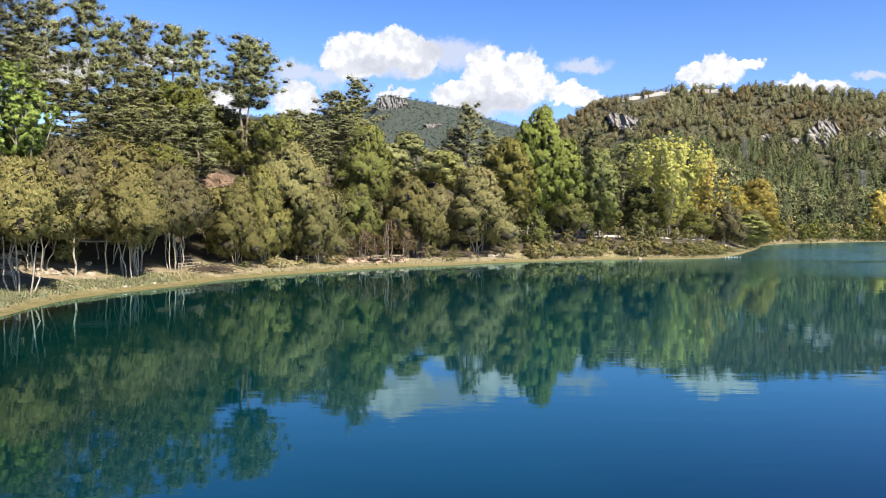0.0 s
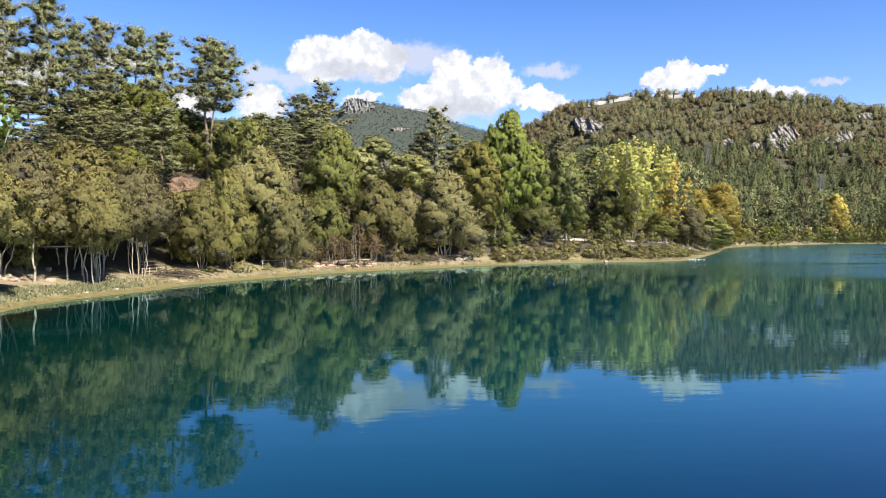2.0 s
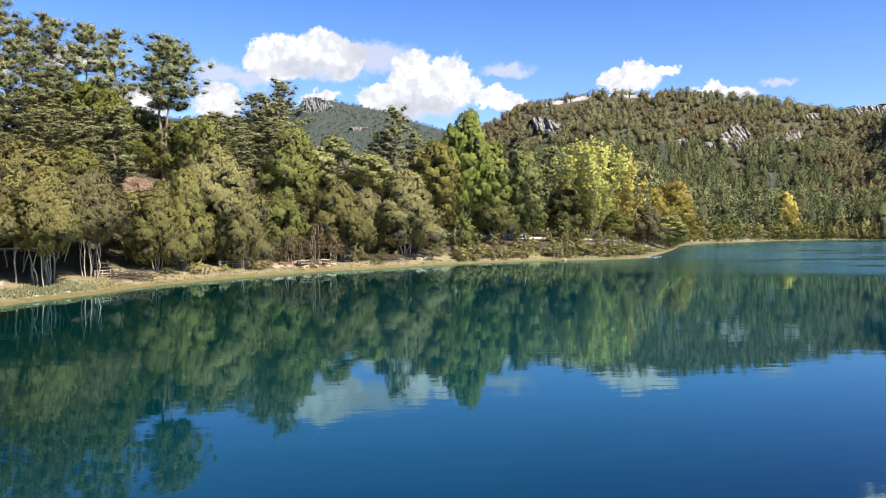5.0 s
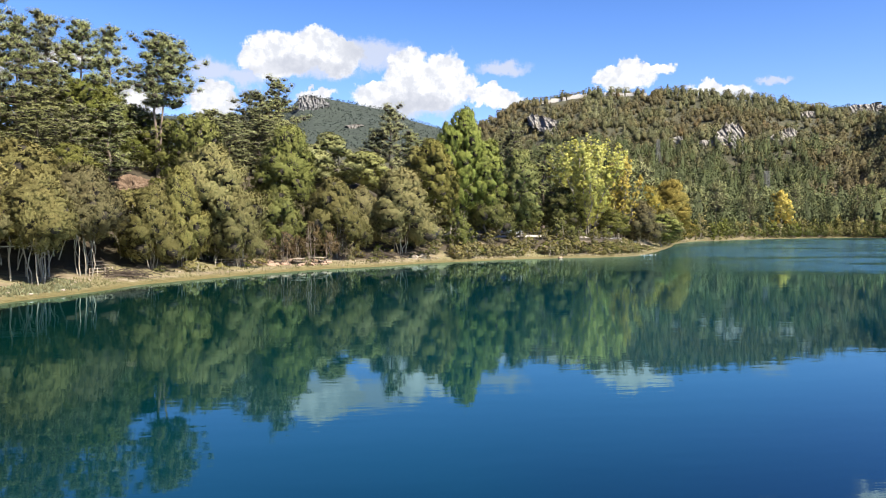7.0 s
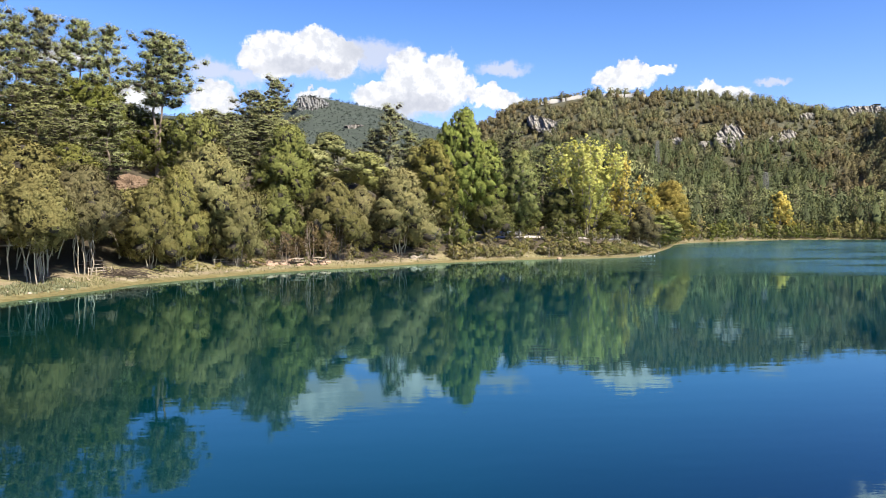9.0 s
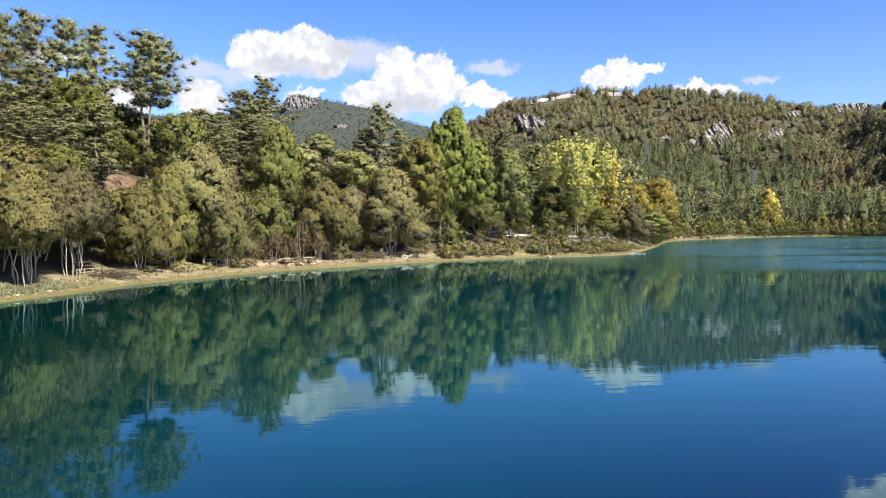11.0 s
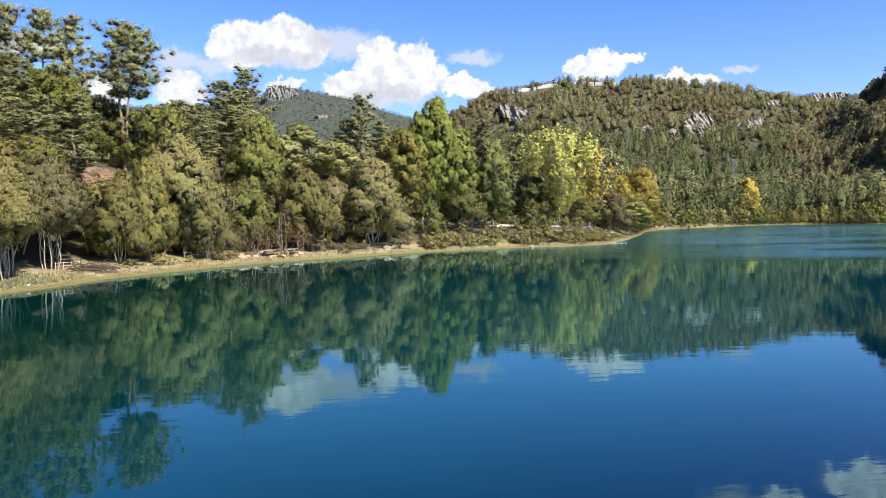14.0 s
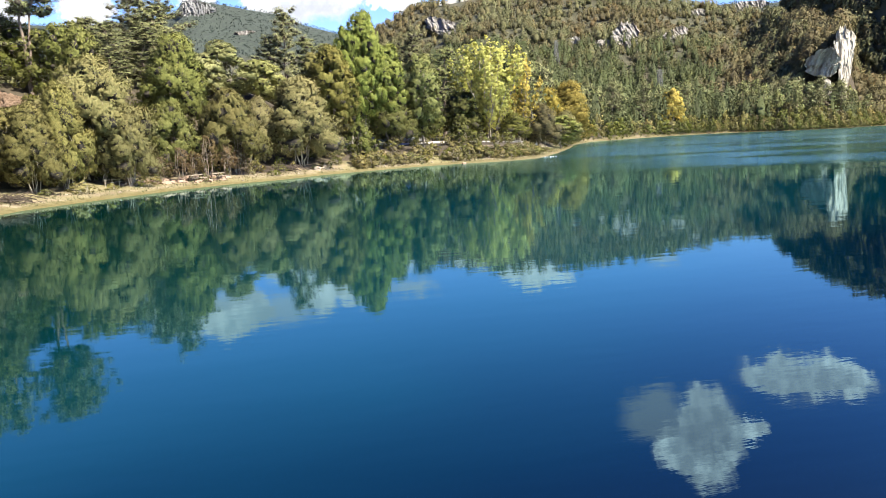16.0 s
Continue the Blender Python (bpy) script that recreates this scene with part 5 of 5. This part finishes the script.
def tufts(name, seed, spots, blade, spread, mat, label, broad=0.35, lean=0.35):
    """Grass and herbs: upright blades in one mesh."""
    rng = np.random.RandomState(seed)
    c = np.repeat(np.array(spots), blade, 0) + np.concatenate([rng.normal(size=(len(spots) * blade, 2)) * spread, np.zeros((len(spots) * blade, 1))], 1)
    n = len(c)
    c[:, 2] = ground_height(c[:, 0], c[:, 1])
    S = rng.uniform(0.08, 0.27, n)
    up = unit(rng.normal(size=(n, 3)) * lean + [0, 0, 1])
    v, f = blades(c + up * S[:, None] * 0.42, up, rng.normal(size=(n, 3)), S, S * broad)
    return tagged(new(name, mesh_from(name, v, f, mat)), label, "grass", "", "stuff")


left = [(x, y, 0) for x, y in along(SHORE[0:7], 0.10, (0.9, 3.6), 31)]
right = [(x, y, 0) for x, y in along(SHORE[6:21], 0.16, (0.8, 3.2), 32)]
tufts("bank_grass", 33, left, 9, 0.22, GRASS, "pale dry grass and herbs along the bank")
herbs = [(x, y, 0) for x, y in along(SHORE[0:6], 0.045, (1.1, 4.2), 35)]
tufts("bank_herbs", 36, herbs, 16, 0.24, HERB, "low grey-green herbs on the bank below the trees", 0.6, 0.8)
tufts("bank_grass", 34, right, 7, 0.25, GRASS, "dry grass along the water's edge")

# ---- stones, fence, tables, shelters ----
pebble_data = []
for k in range(5):
    b = stone(k + 60, 1.0, 0.65, 2, 0.4)
    me = bpy.data.meshes.new("boulder")
    b.to_mesh(me)
    b.free()
    me.materials.append(BOULDER if k < 3 else RUBBLE)
    pebble_data.append(me)


def boulder(x, y, size, kind, label, group):
    ob = new("boulder", pebble_data[kind])
    ob.matrix_basis = pose(x, y, float(ground_height(x, y)) + 0.12 * size, 0, 0, spin.uniform(0, 360)) @ Matrix.Diagonal((size, size * spin.uniform(0.7, 1.1), size * spin.uniform(0.7, 1.1), 1))
    return tagged(ob, label, "stone", group)


for k in range(26):
    boulder(-31.0 + spin.uniform(-2.6, 4.0), 56.5 + spin.uniform(-4, 5), spin.uniform(0.15, 0.55), spin.randrange(3), "tan boulder on the bank", "boulders on the bank")
for k in range(80):
    u = spin.random()
    boulder(-14.5 + 10.5 * u + spin.uniform(-0.8, 0.8), 82.6 + 8.4 * u + spin.uniform(-0.6, 2.6), spin.uniform(0.12, 0.5), 3 + spin.randrange(2), "reddish broken stone on the bank", "rubble under the trees")
for x, y in along(SHORE[0:19], 2.1, (0.5, 3.2), 41):
    boulder(x, y, spin.uniform(0.06, 0.22), spin.randrange(3), "small pale stone at the water's edge", "stones along the water")
boulder(28.0, 116.6, 0.75, 1, "round pale boulder among the scrub", "boulders on the bank")
boulder(7.6, 102.6, 0.85, 0, "grey-tan boulder below the willow", "boulders on the bank")
boulder(6.6, 101.4, 0.6, 1, "grey-tan boulder below the willow", "boulders on the bank")
boulder(29.6, 111.9, 0.45, 3, "dark wet stone at the waterline", "stones along the water")


# bare reddish earth face in a gap on the slope
b = stone(77, 1.0, 0.9, 5, 0.55)
for v in b.verts:
    v.co = Vector((v.co.x * 2.0, v.co.y * 1.4, v.co.z * 1.75)) * (1 + 0.16 * noise.noise(v.co * 5) + 0.09 * noise.noise(v.co * 13))
me = bpy.data.meshes.new("earth_bank")
b.to_mesh(me)
b.free()
me.materials.append(EARTH)
tagged(new("earth_bank", me), "bare tan earth face on the wooded slope", "earth bank").matrix_basis = pose(-26.2, 87.5, float(ground_height(-26.2, 87.5)) + 3.3, 0, 0, 20)


def post_and_rail(x, y, turn, bays, label):
    """A low rail fence of round posts and two rails."""
    root = thing("fence", x, y, float(ground_height(x, y)), label, "fence")
    root.matrix_basis = pose(x, y, float(ground_height(x, y)), 0, 0, turn) @ Matrix.Scale(0.75, 4)
    for k in range(bays + 1):
        part("post", mesh_from("post", *tubes([[(k * 1.1, 0, -0.3, 0.06), (k * 1.1, 0, 0.5, 0.055), (k * 1.1, 0, 0.95, 0.05)]], 7), TIMBER), TIMBER, root)
    for z in (0.45, 0.82):
        part("rail", mesh_from("rail", *tubes([[(-0.1, 0.03, z, 0.035), (bays * 0.55, 0.04, z + 0.02, 0.04), (bays * 1.1 + 0.1, 0.03, z, 0.035)]], 6), TIMBER), TIMBER, root)
    return root


post_and_rail(-23.6, 66.4, 62, 3, "short pale wooden rail fence on the bank")
post_and_rail(-15.9, 80.5, 48, 4, "grey wooden rail fence under the trees")


def picnic_table(x, y, turn, label):
    root = thing("picnic_table", x, y, 0, label, "table", "picnic tables")
    root.matrix_basis = pose(x, y, float(ground_height(x, y)), 0, 0, turn)
    for k in range(5):
        part("plank", box(bmesh.new(), 0, -0.3 + 0.15 * k, 0.72, 1.8, 0.135, 0.04, 0.008), TIMBER, root)
    for side in (-1, 1):
        part("seat", box(bmesh.new(), 0, side * 0.68, 0.42, 1.8, 0.24, 0.04, 0.008), TIMBER, root)
        for end in (-0.65, 0.65):
            part("leg", mesh_from("leg", *tubes([[(end, side * 0.72, -0.1, 0.045), (end, side * 0.22, 0.72, 0.045)]], 5), DARK_WOOD), DARK_WOOD, root)
    return root


picnic_table(-7.8, 87.6, 40, "weathered wooden picnic table under the trees")
picnic_table(-5.6, 90.0, 55, "weathered wooden picnic table under the trees")
picnic_table(-24.6, 70.3, 70, "weathered picnic table in deep shade")


def shelter(x, y, turn, wide, deep, high, roofmat, label):
    """An open shelter: four posts, beams and a slightly pitched roof."""
    root = thing("shelter", x, y, 0, label, "shelter")
    root.matrix_basis = pose(x, y, float(ground_height(x, y)), 0, 0, turn)
    for sx in (-1, 1):
        for sy in (-1, 1):
            part("post", box(bmesh.new(), sx * (wide / 2 - 0.3), sy * (deep / 2 - 0.3), -0.4, 0.14, 0.14, high + 0.35, 0.01), DARK_WOOD, root)
    for sy in (-1, 1):
        part("beam", box(bmesh.new(), 0, sy * (deep / 2 - 0.3), high - 0.2, wide - 0.2, 0.10, 0.16, 0.01), DARK_WOOD, root)
        b = box(bmesh.new(), 0, 0, 0, wide, deep / 2 + 0.08, 0.08, 0.015)
        bmesh.ops.rotate(b, cent=(0, 0, 0), matrix=Matrix.Rotation(radians(-12 * sy), 3, "X"), verts=b.verts)
        bmesh.ops.translate(b, vec=(0, sy * deep / 4, high + 0.06), verts=b.verts)
        part("roof", b, roofmat, root)
    return root


shelter(-28.6, 62.4, 25, 5.2, 3.0, 2.1, CONCRETE, "low open shelter with a pale roof under trees")
shelter(46.2, 143.2, -18, 6.0, 3.6, 2.4, SLATE, "open picnic shelter with a grey sheet roof")


def kiosk(x, y, turn):
    root = thing("kiosk", x, y, 0, "small white-plastered kiosk behind the trees", "kiosk")
    root.matrix_basis = pose(x, y, float(ground_height(x, y)), 0, 0, turn)
    part("wall", box(bmesh.new(), 0, 0, -0.4, 3.6, 2.6, 2.8, 0.02), PLASTER, root)
    part("roof", box(bmesh.new(), 0, 0, 2.4, 4.2, 3.2, 0.18, 0.03), SLATE, root)
    for k in (-0.9, 0.6):
        w = part("window", box(bmesh.new(), k, -1.32, 0.9, 0.9, 0.06, 0.9), DARK_WOOD, root)
        part("pane", box(bmesh.new(), k, -1.355, 0.96, 0.78, 0.02, 0.78), GLASS_DARK, w)
    return root


kiosk(41.8, 153.0, -15)


def parked_car(x, y, turn, paint, label):
    """A small hatchback: shaped body, glazed cabin, wheels and lamps."""
    root = thing("car", x, y, 0, label, "car", "parked cars")
    root.matrix_basis = pose(x, y, float(ground_height(x, y)), 0, 0, turn)
    b = bmesh.new()
    outline = [(-2.05, 0.35), (-2.08, 0.75), (-1.85, 0.98), (-1.0, 1.02), (1.0, 0.98), (1.75, 0.86), (2.05, 0.68), (2.08, 0.35)]
    rings = [[b.verts.new((px, s * (0.82 if pz > 0.5 else 0.78), pz)) for px, pz in outline] for s in (-1, 1)]
    for i in range(len(outline)):
        j = (i + 1) % len(outline)
        b.faces.new((rings[0][i], rings[0][j], rings[1][j], rings[1][i]))
    b.faces.new(rings[0][::-1])
    b.faces.new(rings[1])
    bmesh.ops.recalc_face_normals(b, faces=b.faces)
    bmesh.ops.bevel(b, geom=list(b.edges), offset=0.05, segments=2, affect="EDGES")
    part("body", b, paint, root)
    for nm, lo, hi, mat, y0, y1 in (("glazing", 0.98, 1.40, GLASS_DARK, 0.74, 0.60), ("roof", 1.38, 1.47, paint, 0.62, 0.56)):
        b = bmesh.new()
        xs = [(-1.75, 1.15), (-1.35, 0.55)] if nm == "glazing" else [(-1.42, 0.62), (-1.25, 0.45)]
        v = [b.verts.new((xa, s * yy, zz)) for zz, (xa0, xa1), yy in ((lo, xs[0], y0), (hi, xs[1], y1)) for xa, s in ((xa0, -1), (xa1, -1), (xa1, 1), (xa0, 1))]
        for q in ((0, 1, 5, 4), (1, 2, 6, 5), (2, 3, 7, 6), (3, 0, 4, 7), (4, 5, 6, 7), (3, 2, 1, 0)):
            b.faces.new([v[i] for i in q])
        part(nm, b, mat, root)
    for wx in (-1.3, 1.3):
        for s in (-1, 1):
            b = bmesh.new()
            bmesh.ops.create_cone(b, cap_ends=True, segments=18, radius1=0.31, radius2=0.31, depth=0.2)
            bmesh.ops.rotate(b, cent=(0, 0, 0), matrix=Matrix.Rotation(radians(90), 3, "X"), verts=b.verts)
            bmesh.ops.bevel(b, geom=list(b.edges), offset=0.03, segments=1, affect="EDGES")
            bmesh.ops.translate(b, vec=(wx, s * 0.74, 0.31), verts=b.verts)
            w = part("wheel", b, TYRE, root)
            b = bmesh.new()
            bmesh.ops.create_cone(b, cap_ends=True, segments=14, radius1=0.18, radius2=0.16, depth=0.03)
            bmesh.ops.rotate(b, cent=(0, 0, 0), matrix=Matrix.Rotation(radians(90 * s), 3, "X"), verts=b.verts)
            bmesh.ops.translate(b, vec=(wx, s * 0.855, 0.31), verts=b.verts)
            part("rim", b, STEEL, w)
    for s in (-1, 1):
        part("headlight", box(bmesh.new(), 2.03, s * 0.58, 0.62, 0.06, 0.3, 0.13, 0.02), PLASTER, root)
        part("tail_light", box(bmesh.new(), -2.05, s * 0.62, 0.68, 0.06, 0.2, 0.2, 0.02), HOLLOW, root)
    return root


parked_car(19.6, 127.5, 12, CAR_GREY, "dark grey hatchback parked behind the scrub")
parked_car(25.5, 129.5, 20, CAR_SILVER, "pale silver hatchback parked behind the scrub")

# gravel lane along the top of the bank
lane_x = np.array([10, 18, 26, 34, 42, 50, 57])
lane_y = np.array([124, 126, 128, 130.5, 134.5, 142, 152])
lane = []
for u in np.linspace(0, 6, 49):
    x, y = np.interp(u, range(7), lane_x), np.interp(u, range(7), lane_y)
    for w in (-2, -1, 0, 1, 2):
        lane.append((x - 0.35 * w, y + 0.9 * w, float(ground_height(x - 0.35 * w, y + 0.9 * w)) + 0.06))
lf = [(i * 5 + j, (i + 1) * 5 + j, (i + 1) * 5 + j + 1, i * 5 + j + 1) for i in range(48) for j in range(4)]
tagged(new("road", mesh_from("road", lane, lf, CONCRETE, True)), "pale gravel lane along the top of the bank", "road", "", "structure")

# pale earth wall and ledge by the shelter
b = bmesh.new()
for k in range(7):
    box(b, k * 0.95, 0.15 * math.sin(k * 1.7), -0.3, 1.02, 0.5, 0.9 + 0.12 * math.sin(k * 2.3), 0.06, 6 * math.sin(k))
me = bpy.data.meshes.new("retaining_wall")
b.to_mesh(me)
b.free()
me.materials.append(CONCRETE)
wall = tagged(new("retaining_wall", me), "low pale stone retaining wall above the scrub", "wall")
wall.matrix_basis = pose(40.0, 124.5, float(ground_height(43, 127)) - 0.2, 0, 0, 38)

# a short row of white floats at the waterline
for k in range(8):
    b = bmesh.new()
    bmesh.ops.create_icosphere(b, subdivisions=2, radius=0.075 + 0.02 * math.sin(k * 2.1))
    for v in b.verts:
        v.co = Vector((v.co.x * 1.5, v.co.y, v.co.z * 0.85))
    me = bpy.data.meshes.new("float")
    b.to_mesh(me)
    b.free()
    me.materials.append(FLOAT_WHITE)
    ob = tagged(new("float", me), "small white float lying at the waterline", "float", "row of white floats")
    ob.matrix_basis = pose(46.0 + 0.40 * k + 0.12 * math.sin(k * 1.9), 120.9 + 0.16 * k, 0.04, 0, 0, spin.uniform(0, 90))


def brush(x, y, seed, label):
    """A heap of dead branches."""
    rng = np.random.RandomState(seed)
    lines = [bent(rng, rng.normal(size=3) * [1.2, 0.7, 0.1] + [0, 0, 0.1], rng.normal(size=3) * [1.6, 0.9, 0.3] + [0, 0, 0.6], 0.04, 0.012, 3, 0.1) for _ in range(70)]
    ob = new("brushwood", mesh_from("brushwood", *tubes(lines, 4), DARK_WOOD))
    ob.matrix_basis = pose(x, y, float(ground_height(x, y)))
    return tagged(ob, label, "brushwood", "", "stuff")


brush(-21.3, 67.6, 3, "dark heap of dead branches on the bank")
brush(2.2, 98.4, 4, "tangle of fallen dark branches under the willow")
brush(0.0, 97.0, 5, "tangle of fallen dark branches under the willow")


# ---- masts on the hillside, walls on the ridge ----
def lattice_mast(x, y, top, label):
    base = float(ground_height(x, y))
    h = top - base
    root = thing("power_mast", x, y, base, label, "mast", "power masts")
    for sx in (-1, 1):
        for sy in (-1, 1):
            part("leg", mesh_from("leg", *tubes([[(sx * 2.4, sy * 2.4, -0.5, 0.16), (sx * 1.1, sy * 1.1, h * 0.6, 0.13), (sx * 0.7, sy * 0.7, h, 0.1)]], 5), STEEL), STEEL, root)
    lines = []
    for k in range(14):
        z0, z1 = h * k / 14, h * (k + 1) / 14
        w0, w1 = np.interp([z0, z1], [0, h * 0.6, h], [2.4, 1.1, 0.7])
        for s in (-1, 1):
            lines += [[(-w0, s * w0, z0, 0.08), (w1, s * w1, z1, 0.08)], [(w0, s * w0, z0, 0.08), (-w1, s * w1, z1, 0.08)],
                      [(s * w0, -w0, z0, 0.08), (s * w1, w1, z1, 0.08)], [(s * w0, w0, z0, 0.08), (s * w1, -w1, z1, 0.08)]]
    part("bracing", mesh_from("bracing", *tubes(lines, 4), STEEL), STEEL, root)
    for z in (0.86, 0.93, 0.995):
        part("cross_arm", mesh_from("cross_arm", *tubes([[(-2.2, 0, h * z, 0.1), (0, 0, h * z + 0.4, 0.2), (2.2, 0, h * z, 0.1)]], 5), STEEL), STEEL, root)
    return root


for az, tip, d0 in ((21.95, 0.110, 560.0), (29.35, 0.066, 430.0)):
    a = radians(az)
    # the spot up the slope where a mast of 15 metres has its head at that rise
    d = min(np.linspace(250, d0, 200), key=lambda r: abs(float(ground_height(r * math.sin(a), r * math.cos(a))) + 15 - 5 - tip * r))
    lattice_mast(d * math.sin(a), d * math.cos(a), 5 + d * tip, "grey lattice power mast rising out of the pines")

# low pale walls along the crest, each a run of blocks that follows the ground
for az0, az1 in ((13.4, 15.2), (15.3, 17.0), (18.0, 19.5), (19.6, 21.1)):
    mid = radians((az0 + az1) / 2)
    root = thing("ridge_wall", 757 * math.sin(mid), 757 * math.cos(mid), 0, "pale stone wall along the hill's crest", "wall", "walls on the ridge")
    runs = 5
    for i in range(runs):
        a = radians(az0 + (az1 - az0) * (i + 0.5) / runs)
        x, y = 757 * math.sin(a), 757 * math.cos(a)
        b = box(bmesh.new(), 0, 0, 0, 757 * radians(az1 - az0) / runs + 0.2, 1.1, 3.3 + 0.9 * ((i * 7) % 3) / 2, 0.15, -math.degrees(a))
        bmesh.ops.translate(b, verts=b.verts, vec=(x - root.location.x, y - root.location.y, float(ground_height(x, y)) - 0.8))
        part("block", b, PLASTER, root)
